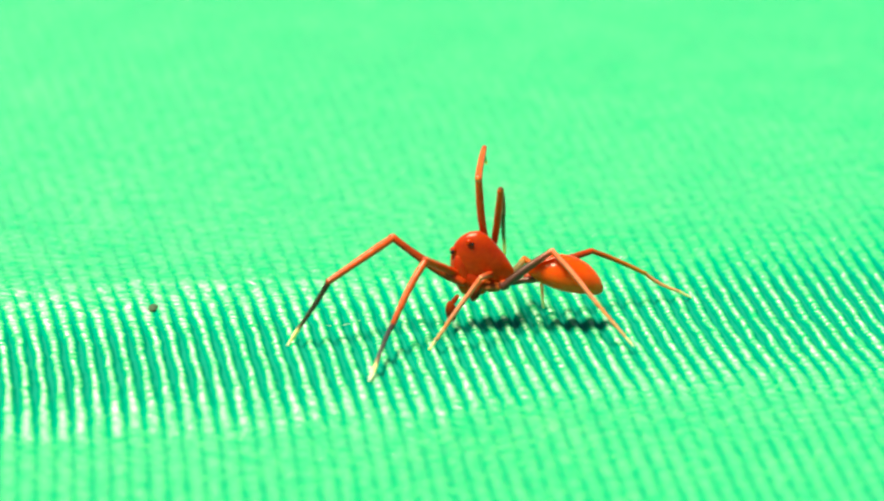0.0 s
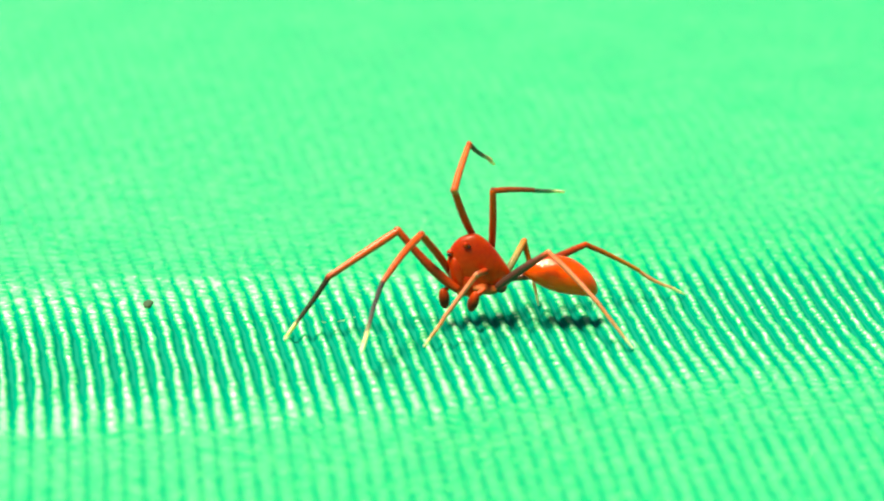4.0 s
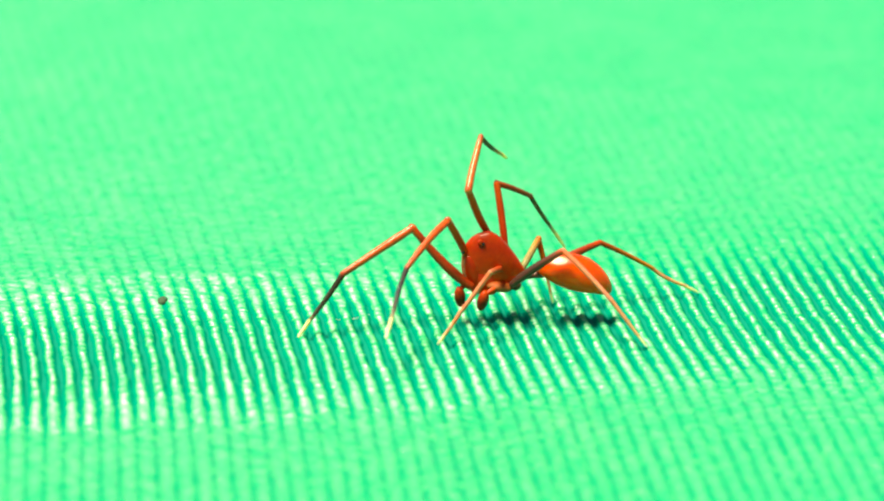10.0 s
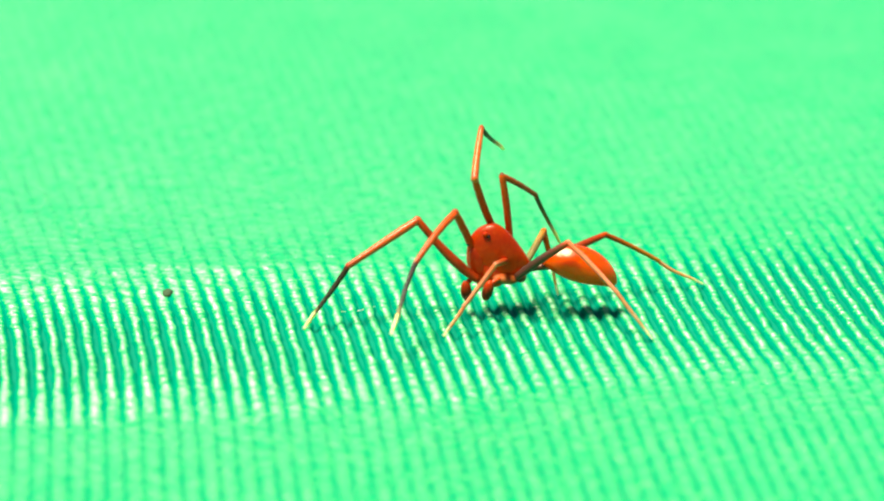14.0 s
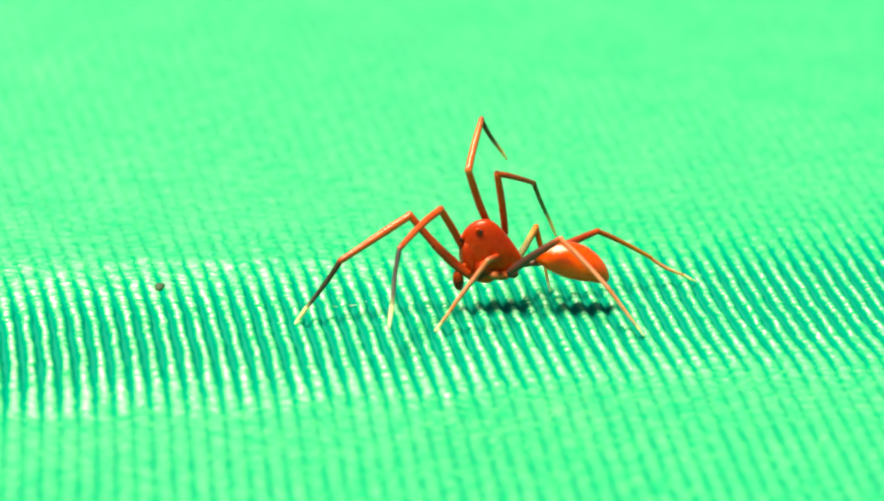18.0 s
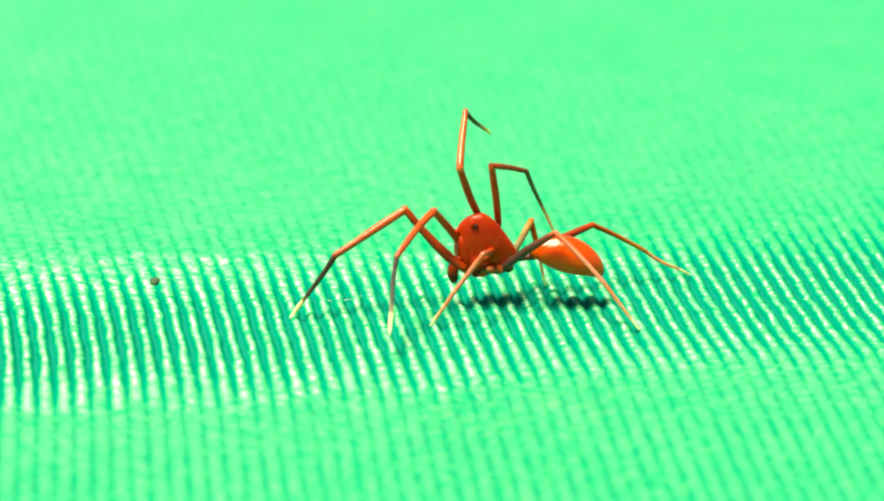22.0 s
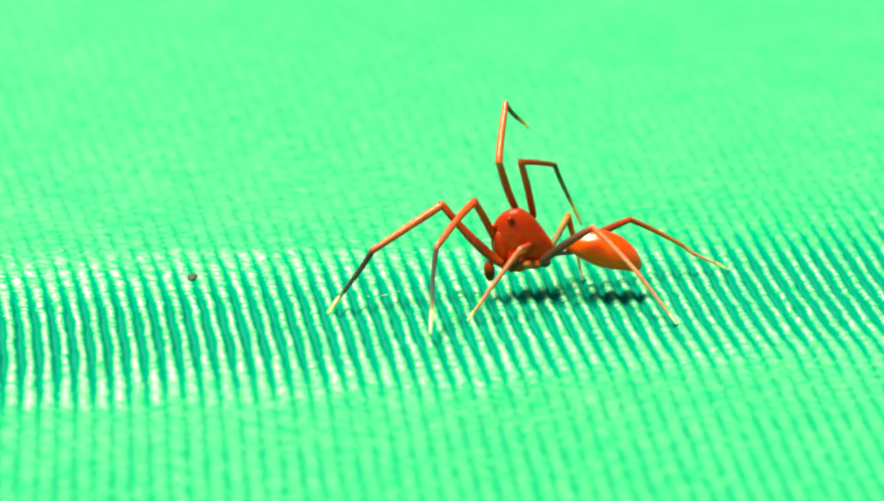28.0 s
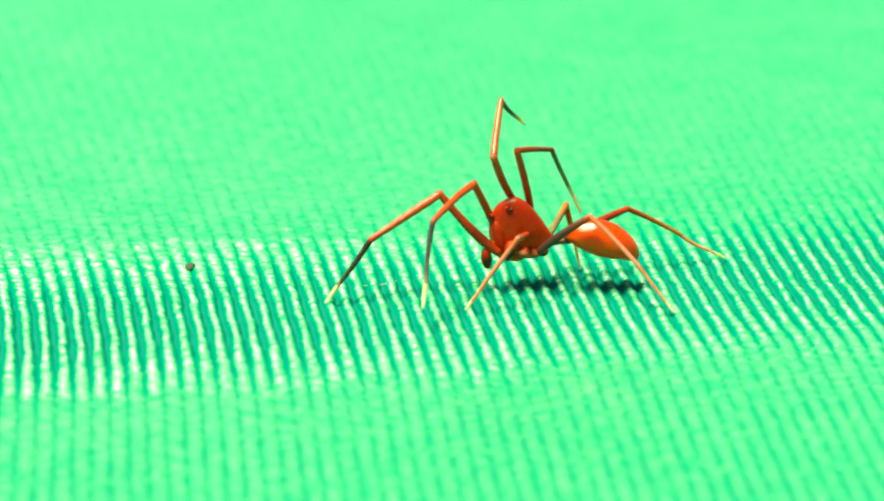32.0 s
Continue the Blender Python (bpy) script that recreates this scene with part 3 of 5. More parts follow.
    walk(raised_leg[0], [
        (0, mm(-1.118, 0.197, 3.184, 4.4, -6, -0.5)),
        (0.5, mm(-1.298, 0.166, 3.094, 15.7, -10.7, -0.9)),
        (1, mm(-1.268, 0.16, 3.077, 10.4, -12.5, -1.7)),
        (1.5, mm(-0.975, 0.228, 3.274, -7.1, -16.3, -2.6)),
        (2, mm(-1.013, 0.196, 3.181, -2.4, -16.1, -2.6)),
        (2.4, mm(-1.046, 0.18, 3.135, 6.1, -16.7, -2.7)),
        (2.5, mm(-1.055, 0.176, 3.123, 11, -10.7, -1.2)),
        (2.6, mm(-1.096, 0.181, 3.135, 23.5, -8.7, 0.3)),
        (2.8, mm(-1.178, 0.189, 3.159, 23.1, -6.8, 1)),
        (3, mm(-1.261, 0.197, 3.182, 22.7, -15.1, -2.2)),
        (3.2, mm(-1.315, 0.196, 3.181, 16.3, -16.9, -2.9)),
        (3.5, mm(-1.396, 0.195, 3.178, 25.5, -18.1, -3.5)),
        (5.5, mm(-1.213, 0.205, 3.207, 14, -16.2, -2.6)),
        (6, mm(-1.176, 0.188, 3.156, 12.2, -15.7, -2.5)),
        (7, mm(-1.245, 0.179, 3.131, 19.3, -18.4, -3.4)),
        (8, mm(-1.398, 0.189, 3.16, 17.8, -17.8, -3.2)),
        (9, mm(-1.334, 0.197, 3.183, 21.7, -18.5, -3.5)),
        (10, mm(-1.364, 0.202, 3.197, 27.5, -18.9, -3.9)),
        (11, mm(-1.313, 0.165, 3.089, 22.1, -17.1, -3)),
        (12, mm(-1.347, 0.18, 3.134, 24.5, -16.8, -2.9)),
        (13, mm(-1.387, 0.183, 3.143, 25.7, -17.9, -3.4)),
        (14, mm(-1.369, 0.173, 3.113, 20.4, -17.4, -3.1)),
        (14.5, mm(-1.305, 0.148, 3.042, 14.5, -14.8, -2.2)),
        (16.5, mm(-1.492, 0.2, 3.193, 25.7, -17.8, -3.3)),
        (17, mm(-1.406, 0.194, 3.175, 25.3, -19.4, -4)),
        (18, mm(-1.246, 0.156, 3.063, 10.8, -18.9, -3.4)),
        (19, mm(-1.335, 0.163, 3.085, 20.1, -18.6, -3.5)),
        (20, mm(-1.361, 0.158, 3.069, 19.5, -18.2, -3.3)),
        (21, mm(-1.473, 0.169, 3.101, 25.8, -18.1, -3.4)),
        (22, mm(-1.407, 0.179, 3.131, 21, -18.6, -3.5)),
        (23, mm(-1.379, 0.191, 3.164, 19.7, -17.6, -3.1)),
        (24, mm(-1.433, 0.152, 3.054, 22.7, -15.4, -2.3)),
        (25, mm(-1.403, 0.155, 3.06, 16.3, -17.5, -3)),
        (25.5, mm(-1.406, 0.16, 3.076, 18.4, -16.6, -2.8)),
        (27.5, mm(-1.495, 0.187, 3.153, 23.9, -16.8, -2.9)),
        (28, mm(-1.4, 0.194, 3.174, 20.7, -17, -2.9)),
        (29, mm(-1.38, 0.171, 3.107, 18.4, -16.4, -2.7)),
        (30, mm(-1.343, 0.182, 3.139, 18.2, -16.9, -2.9)),
        (31, mm(-1.463, 0.167, 3.097, 22.5, -16.1, -2.6)),
        (32, mm(-1.529, 0.236, 3.297, 32.7, -17.5, -3.3))])
    walk(raised_leg[1], [
        (0, mm(-0, 0, 2.53, -83, 14.9, -4.9)),
        (0.5, mm(0, 0, 2.53, -72.4, 16, -1.6)),
        (1, mm(0, -0, 2.53, -43.7, 15.7, 0.6)),
        (1.5, mm(0, -0, 2.53, -26.7, 19.4, 6.4)),
        (2, mm(0, 0, 2.53, -41.8, 22.2, 2.8)),
        (2.4, mm(0, 0, 2.53, -73, 25.5, -4.7)),
        (2.5, mm(0, 0, 2.53, -85.3, 19.2, -8.7)),
        (2.6, mm(-0, 0, 2.53, -93.2, 14.6, -13)),
        (2.8, mm(-0, 0, 2.53, -114.7, 11.6, -19.9)),
        (3, mm(-0, 0, 2.53, -119.5, 18.6, -29.1)),
        (3.2, mm(-0, 0, 2.53, -102.4, 24.9, -21.6)),
        (3.5, mm(-0, 0, 2.53, -94.3, 24.1, -20)),
        (5.5, mm(0, -0, 2.53, -65.8, 25.1, -11.5)),
        (6, mm(0, 0, 2.53, -73.4, 25.6, -13.7)),
        (7, mm(0, 0, 2.53, -74.9, 26.3, -14.7)),
        (8, mm(-0, 0, 2.53, -70.1, 24.9, -9.5)),
        (9, mm(-0, 0, 2.53, -81.7, 25.6, -15.1)),
        (10, mm(0, -0, 2.53, -82.1, 24.5, -16.5)),
        (11, mm(0, 0, 2.53, -94, 24, -19.9)),
        (12, mm(-0, -0, 2.53, -95.7, 22.9, -20.6)),
        (13, mm(0, 0, 2.53, -79.4, 23.3, -10.7)),
        (14, mm(-0, -0, 2.53, -76.9, 23.8, -8.4)),
        (14.5, mm(0, 0, 2.53, -93.6, 23.6, -16.7)),
        (16.5, mm(-0, 0, 2.53, -75.8, 23.1, -10.4)),
        (17, mm(0, -0, 2.53, -74, 24.5, -8.6)),
        (18, mm(0, 0, 2.53, -67, 28.2, -9.5)),
        (19, mm(-0, 0, 2.53, -87, 26.2, -16.7)),
        (20, mm(-0, 0, 2.53, -87.7, 26, -17)),
        (21, mm(0, -0, 2.53, -78.4, 23.3, -9.4)),
        (22, mm(0, 0, 2.53, -67.1, 24, -6.6)),
        (23, mm(0, 0, 2.53, -67.2, 24.2, -9.8)),
        (24, mm(-0, 0, 2.53, -71.5, 21.4, -11.5)),
        (25, mm(0, 0, 2.53, -74.6, 25.5, -11.3)),
        (25.5, mm(0, 0, 2.53, -75.1, 23.9, -10.9)),
        (27.5, mm(0, 0, 2.53, -70.4, 21.8, -7.8)),
        (28, mm(-0, 0, 2.53, -64.9, 22.6, -7.6)),
        (29, mm(0, 0, 2.53, -68.9, 24, -12.1)),
        (30, mm(-0, 0, 2.53, -83.9, 25, -15.2)),
        (31, mm(0, -0, 2.53, -77.6, 22.2, -10.1)),
        (32, mm(-0, 0, 2.53, -80.4, 21.2, -12.9))])
    walk(raised_leg[2], [
        (0, mm(0.294, 2.495, 2.827, -156.5, 46.2, -57.6)),
        (0.5, mm(0.279, 2.404, 3.267, -170.8, 29.9, -69.7)),
        (1, mm(0.476, 1.752, 4.292, -152.4, 44.7, -61.1)),
        (1.5, mm(0.622, 1.212, 4.662, -138.7, 62, -49.8)),
        (2, mm(0.63, 1.721, 4.274, -159.8, 38.3, -71.1)),
        (2.4, mm(0.514, 2.385, 3.198, -177.4, 24.8, -74.9)),
        (2.5, mm(0.45, 2.482, 2.725, -166.6, 23.6, -71.9)),
        (2.6, mm(0.535, 2.469, 2.395, -166, 13.9, -72.1)),
        (2.8, mm(0.583, 2.233, 1.494, -152, 22, -66.4)),
        (3, mm(0.727, 2.117, 1.35, -151.6, 21.2, -70.7)),
        (3.2, mm(0.696, 2.381, 2.035, -149.5, 24.9, -71.7)),
        (3.5, mm(0.789, 2.398, 2.356, -160.2, 15.7, -74)),
        (5.5, mm(0.89, 2.175, 3.468, -159.9, 17.9, -75.3)),
        (6, mm(0.878, 2.282, 3.182, -163.2, 3.6, -79.9)),
        (7, mm(0.902, 2.289, 3.121, -161.5, 9.7, -77.3)),
        (8, mm(0.753, 2.285, 3.313, -156.2, 21.4, -73.7)),
        (9, mm(0.806, 2.375, 2.86, -162.2, 12.2, -76.1)),
        (10, mm(0.849, 2.362, 2.846, -163.4, 9.9, -75.5)),
        (11, mm(0.79, 2.398, 2.37, -172.9, -0, -77.9)),
        (12, mm(0.795, 2.39, 2.298, -172.5, -2.9, -78)),
        (13, mm(0.643, 2.409, 2.957, -164.5, 10.9, -75.4)),
        (14, mm(0.591, 2.404, 3.054, -163.2, 18.8, -74.2)),
        (14.5, mm(0.667, 2.436, 2.386, -177, 4.6, -77.3)),
        (16.5, mm(0.685, 2.367, 3.103, -167.9, 5.4, -76.7)),
        (17, mm(0.648, 2.362, 3.163, -166.4, 5.9, -77.1)),
        (18, mm(0.846, 2.219, 3.401, -169.6, 0.5, -80.6)),
        (19, mm(0.782, 2.403, 2.647, 179.5, -6.6, -78.2)),
        (20, mm(0.781, 2.405, 2.619, -177.6, -2.8, -78.3)),
        (21, mm(0.602, 2.412, 2.999, -168.8, -3, -78.3)),
        (22, mm(0.667, 2.269, 3.428, -162.5, 15.6, -75.4)),
        (23, mm(0.79, 2.231, 3.423, -166.9, 10.9, -76.5)),
        (24, mm(0.765, 2.293, 3.276, -166.8, -5.3, -79.2)),
        (25, mm(0.759, 2.336, 3.135, -166.2, 5.6, -78.5)),
        (25.5, mm(0.722, 2.35, 3.126, -164.1, 4, -78.4)),
        (27.5, mm(0.635, 2.319, 3.317, -165, 14.2, -74.7)),
        (28, mm(0.71, 2.217, 3.521, -164, 15.2, -75)),
        (29, mm(0.856, 2.231, 3.36, -166.8, 4.6, -78)),
        (30, mm(0.768, 2.398, 2.773, -169.6, -20.5, -83.1)),
        (31, mm(0.633, 2.398, 3.031, -165.5, 5.8, -76.8)),
        (32, mm(0.707, 2.397, 2.922, -167.2, 3.4, -75.6))])
    walk(raised_leg[3], [
        (0, mm(0.264, 3.788, 1.765, -156.5, 46.2, -57.6)),
        (0.5, mm(0.245, 3.269, 1.834, -170.8, 29.9, -69.7)),
        (1, mm(0.65, 3.041, 3.237, -152.4, 44.7, -61.1)),
        (1.5, mm(0.75, 2.774, 4.073, -138.7, 62, -49.8)),
        (2, mm(0.861, 2.83, 3.042, -159.8, 38.3, -71.1)),
        (2.4, mm(0.405, 3.083, 1.681, -177.4, 24.8, -74.9)),
        (2.5, mm(0.616, 3.223, 1.233, -166.6, 23.6, -71.9)),
        (2.6, mm(0.8, 2.965, 0.818, -166, 13.9, -72.1)),
        (2.8, mm(1.08, 3.056, 0.123, -152, 22, -66.4)),
        (3, mm(1.303, 2.884, -0.022, -151.6, 21.2, -70.7)),
        (3.2, mm(1.313, 3.226, 0.728, -149.5, 24.9, -71.7)),
        (3.5, mm(1.217, 2.965, 0.84, -160.2, 15.7, -74)),
        (5.5, mm(1.325, 2.789, 1.973, -159.9, 17.9, -75.3)),
        (6, mm(1.335, 2.466, 1.582, -163.2, 3.6, -79.9)),
        (7, mm(1.361, 2.667, 1.556, -161.5, 9.7, -77.3)),
        (8, mm(1.245, 3.011, 1.887, -156.2, 21.4, -73.7)),
        (9, mm(1.221, 2.825, 1.302, -162.2, 12.2, -76.1)),
        (10, mm(1.244, 2.75, 1.266, -163.4, 9.9, -75.5)),
        (11, mm(0.994, 2.44, 0.709, -172.9, -0, -77.9)),
        (12, mm(1.027, 2.354, 0.641, -172.5, -2.9, -78)),
        (13, mm(1, 2.816, 1.373, -164.5, 10.9, -75.4)),
        (14, mm(0.917, 3.032, 1.537, -163.2, 18.8, -74.2)),
        (14.5, mm(0.722, 2.587, 0.72, -177, 4.6, -77.3)),
        (16.5, mm(0.991, 2.598, 1.473, -167.9, 5.4, -76.7)),
        (17, mm(0.993, 2.614, 1.544, -166.4, 5.9, -77.1)),
        (18, mm(1.143, 2.283, 1.755, -169.6, 0.5, -80.6)),
        (19, mm(0.808, 2.212, 0.984, 179.5, -6.6, -78.2)),
        (20, mm(0.868, 2.34, 0.949, -177.6, -2.8, -78.3)),
        (21, mm(0.939, 2.394, 1.359, -168.8, -3, -78.3)),
        (22, mm(1.047, 2.812, 1.89, -162.5, 15.6, -75.4)),
        (23, mm(1.089, 2.619, 1.823, -166.9, 10.9, -76.5)),
        (24, mm(1.17, 2.217, 1.654, -166.8, -5.3, -79.2)),
        (25, mm(1.118, 2.572, 1.517, -166.2, 5.6, -78.5)),
        (25.5, mm(1.149, 2.554, 1.52, -164.1, 4, -78.4)),
        (27.5, mm(0.948, 2.815, 1.749, -165, 14.2, -74.7)),
        (28, mm(1.047, 2.744, 1.969, -164, 15.2, -75)),
        (29, mm(1.201, 2.439, 1.735, -166.8, 4.6, -78)),
        (30, mm(1.137, 1.861, 1.231, -169.6, -20.5, -83.1)),
        (31, mm(1.004, 2.654, 1.419, -165.5, 5.8, -76.8)),
        (32, mm(1.043, 2.583, 1.293, -167.2, 3.4, -75.6))])
    walk(bent_leg[0], [
        (0, mm(-0.790, 0.35, 2.964, 18.4, 4.9, 1.8)),
        (0.5, mm(-0.730, 0.283, 2.770, 9.2, 2.9, 0.8)),
        (1, mm(-0.700, 0.278, 2.753, 9.2, 2.4, 0.7)),
        (1.5, mm(-0.386, 0.274, 2.743, -5, -0.1, -0.2)),
        (2, mm(-0.576, 0.314, 2.858, 7, -2.3, -0)),
        (2.4, mm(-0.556, 0.298, 2.812, 13.1, -3, -0.1)),
        (2.5, mm(-0.551, 0.294, 2.800, 9.2, 2.8, 0.8)),
        (2.6, mm(-0.597, 0.284, 2.771, 5.7, 3.5, 0.6)),
        (2.7, mm(-0.643, 0.274, 2.741, 12.3, -1.4, 0.2)),
        (2.8, mm(-0.689, 0.263, 2.712, 2.1, -7.2, -0.6)),
        (3, mm(-0.781, 0.243, 2.653, -8.7, -8.9, -0.3)),
        (3.2, mm(-0.747, 0.243, 2.651, 0.2, -2.4, -0.2)),
        (3.5, mm(-0.697, 0.242, 2.648, 12.2, 1.3, 0.7)),
        (5.5, mm(-0.710, 0.252, 2.679, 3, -3.8, -0.3)),
        (5.7, mm(-0.678, 0.231, 2.618, 8.1, -0.8, 0.2)),
        (5.9, mm(-0.645, 0.21, 2.556, 14.9, 2.5, 1.1)),
        (6, mm(-0.629, 0.199, 2.525, 21.9, 6.3, 2.5)),
        (6.1, mm(-0.622, 0.198, 2.523, 30.3, 9.6, 4.5)),
        (6.2, mm(-0.616, 0.198, 2.520, 32.9, 7, 3.9)),
        (7, mm(-0.566, 0.191, 2.500, 29, 4.9, 2.8)),
        (7.5, mm(-0.654, 0.213, 2.566, 30.6, 9.6, 4.5)),
        (7.7, mm(-0.689, 0.223, 2.593, 3, -1.1, 0)),
        (8, mm(-0.741, 0.236, 2.632, -2, -5.3, -0.4)),
        (8.5, mm(-0.709, 0.222, 2.592, -3.8, -4.9, -0.3)),
        (9, mm(-0.677, 0.209, 2.552, -17.7, -7.2, -0)),
        (9.5, mm(-0.703, 0.211, 2.560, -17.6, -8.6, 0.1)),
        (10, mm(-0.730, 0.214, 2.567, -17.7, -7.7, -0)),
        (11, mm(-0.700, 0.247, 2.665, 5.3, -5.4, -0.4)),
        (12, mm(-0.711, 0.228, 2.608, 2.5, -5.9, -0.5)),
        (13, mm(-0.685, 0.267, 2.722, 5.9, -8, -0.8)),
        (14, mm(-0.756, 0.256, 2.689, 2.3, -6.8, -0.5)),
        (14.5, mm(-0.780, 0.231, 2.618, 2.8, -4.8, -0.4)),
        (16.5, mm(-0.836, 0.319, 2.874, 14.4, -11.4, -1.7)),
        (17, mm(-0.836, 0.314, 2.858, 9.9, -12.9, -1.7)),
        (18, mm(-0.632, 0.275, 2.746, 9.5, -7.7, -0.8)),
        (19, mm(-0.721, 0.261, 2.705, 5.1, -10.4, -1)),
        (20, mm(-0.747, 0.277, 2.752, 7.9, -9.6, -1.1)),
        (21, mm(-0.837, 0.31, 2.847, 10.5, -11.6, -1.5)),
        (22, mm(-0.706, 0.306, 2.834, 10.8, -6.7, -0.7)),
        (23, mm(-0.677, 0.26, 2.702, 6.4, -6.1, -0.5)),
        (24, mm(-0.841, 0.271, 2.735, 4.2, -9.4, -0.9)),
        (25, mm(-0.833, 0.309, 2.845, 9.6, -11, -1.4)),
        (25.5, mm(-0.814, 0.28, 2.759, 7.2, -11.4, -1.3)),
        (27.5, mm(-0.707, 0.342, 2.939, 20.3, -7.8, -1.2)),
        (28, mm(-0.788, 0.348, 2.957, 17.1, -11.4, -1.9)),
        (29, mm(-0.789, 0.361, 2.994, 16.2, -14.3, -2.5)),
        (30, mm(-0.730, 0.301, 2.820, 8.4, -7.9, -0.8)),
        (31, mm(-0.829, 0.286, 2.776, 11.1, -9.3, -1.2)),
        (32, mm(-0.808, 0.319, 2.874, 12.2, -12.2, -1.7))])
    walk(bent_leg[1], [
        (0, mm(0, 0, 2.574, -169.7, 22.4, -88.6)),
        (0.5, mm(0, -0, 2.574, -174.8, 12.5, -100.5)),
        (1, mm(0, 0, 2.574, -173.8, 17.8, -98)),
        (1.5, mm(-0, -0, 2.574, 179.4, 19.2, -104.8)),
        (2, mm(0, 0, 2.574, -171.7, 11.6, -105.8)),
        (2.4, mm(-0, 0, 2.574, -168.4, 37.1, -87.3)),
        (2.5, mm(-0, 0, 2.574, -155.6, 46.2, -75.3)),
        (2.6, mm(0, 0, 2.574, -140.2, 51.9, -66.6)),
        (2.7, mm(-0, 0, 2.574, -125.5, 48.2, -67)),
        (2.8, mm(-0, 0, 2.574, -81.5, 59.6, -37.7)),
        (3, mm(0, -0, 2.574, -45.1, 60.9, -9.5)),
        (3.2, mm(0, -0, 2.574, -107.8, 57.2, -62.7)),
        (3.5, mm(0, 0, 2.574, -105.8, 36.2, -86.2)),
        (5.5, mm(0, 0, 2.574, -58.2, 51.2, -18.7)),
        (5.7, mm(0, -0, 2.574, -90.1, 50.5, -48.5)),
        (5.9, mm(-0, -0, 2.574, -104.3, 40.1, -67.6)),
        (6, mm(-0, 0, 2.574, -128.7, 31.6, -74.3)),
        (6.1, mm(0, 0, 2.574, -116.6, 13.1, -91.6)),
        (6.2, mm(-0, 0, 2.574, -123.6, 9.4, -93.4)),
        (7, mm(0, -0, 2.574, -125.2, 13, -94.4)),
        (7.5, mm(0, -0, 2.574, -123, 13.1, -89.8)),
        (7.7, mm(0, 0, 2.574, -122.7, 45.7, -86.5)),
        (8, mm(0, 0, 2.574, -128.2, 54.1, -84.9)),
        (8.5, mm(-0, -0, 2.574, -126.5, 53.7, -88.5)),
        (9, mm(0, -0, 2.574, -144, 55.9, -112.4)),
        (9.5, mm(0, 0, 2.574, -145.4, 58.6, -110)),
        (10, mm(0, -0, 2.574, -144.8, 61.8, -104.2)),
        (11, mm(0, 0, 2.574, -136.7, 35.6, -100.9)),
        (12, mm(0, -0, 2.574, -135.9, 37.5, -102.9)),
        (13, mm(-0, 0, 2.574, -142.5, 32.3, -104.1)),
        (14, mm(0, 0, 2.574, -142.4, 35.2, -104.9)),
        (14.5, mm(0, 0, 2.574, -130.7, 47.8, -87.5)),
        (16.5, mm(0, 0, 2.574, -133.6, 40.4, -88.4)),
        (17, mm(-0, -0, 2.574, -132.3, 49.4, -83.8)),
        (18, mm(0, 0, 2.574, -129.9, 37.6, -95.1)),
        (19, mm(-0, -0, 2.574, -141.1, 26.6, -111.9)),
        (20, mm(0, 0, 2.574, -140.5, 25, -110)),
        (21, mm(0, -0, 2.574, -128.6, 48.8, -81.7)),
        (22, mm(0, 0, 2.574, -127.5, 41, -87.7)),
        (23, mm(-0, 0, 2.574, -129.4, 35.1, -101.8)),
        (24, mm(-0, -0, 2.574, -125.1, 54.2, -78.7)),
        (25, mm(-0, -0, 2.574, -118, 50.9, -75.9)),
        (25.5, mm(0, 0, 2.574, -113.3, 53.8, -73.4)),
        (27.5, mm(0, -0, 2.574, -121.4, 13.9, -111.3)),
        (28, mm(-0, -0, 2.574, -133.8, 37.7, -88.4)),
        (29, mm(-0, 0, 2.574, -112.1, 49.7, -69.6)),
        (30, mm(0, 0, 2.574, -133.5, 38.1, -95.9)),
        (31, mm(0, 0, 2.574, -133.8, 37.1, -94.7)),
        (32, mm(0, -0, 2.574, -127.7, 45.2, -85))])
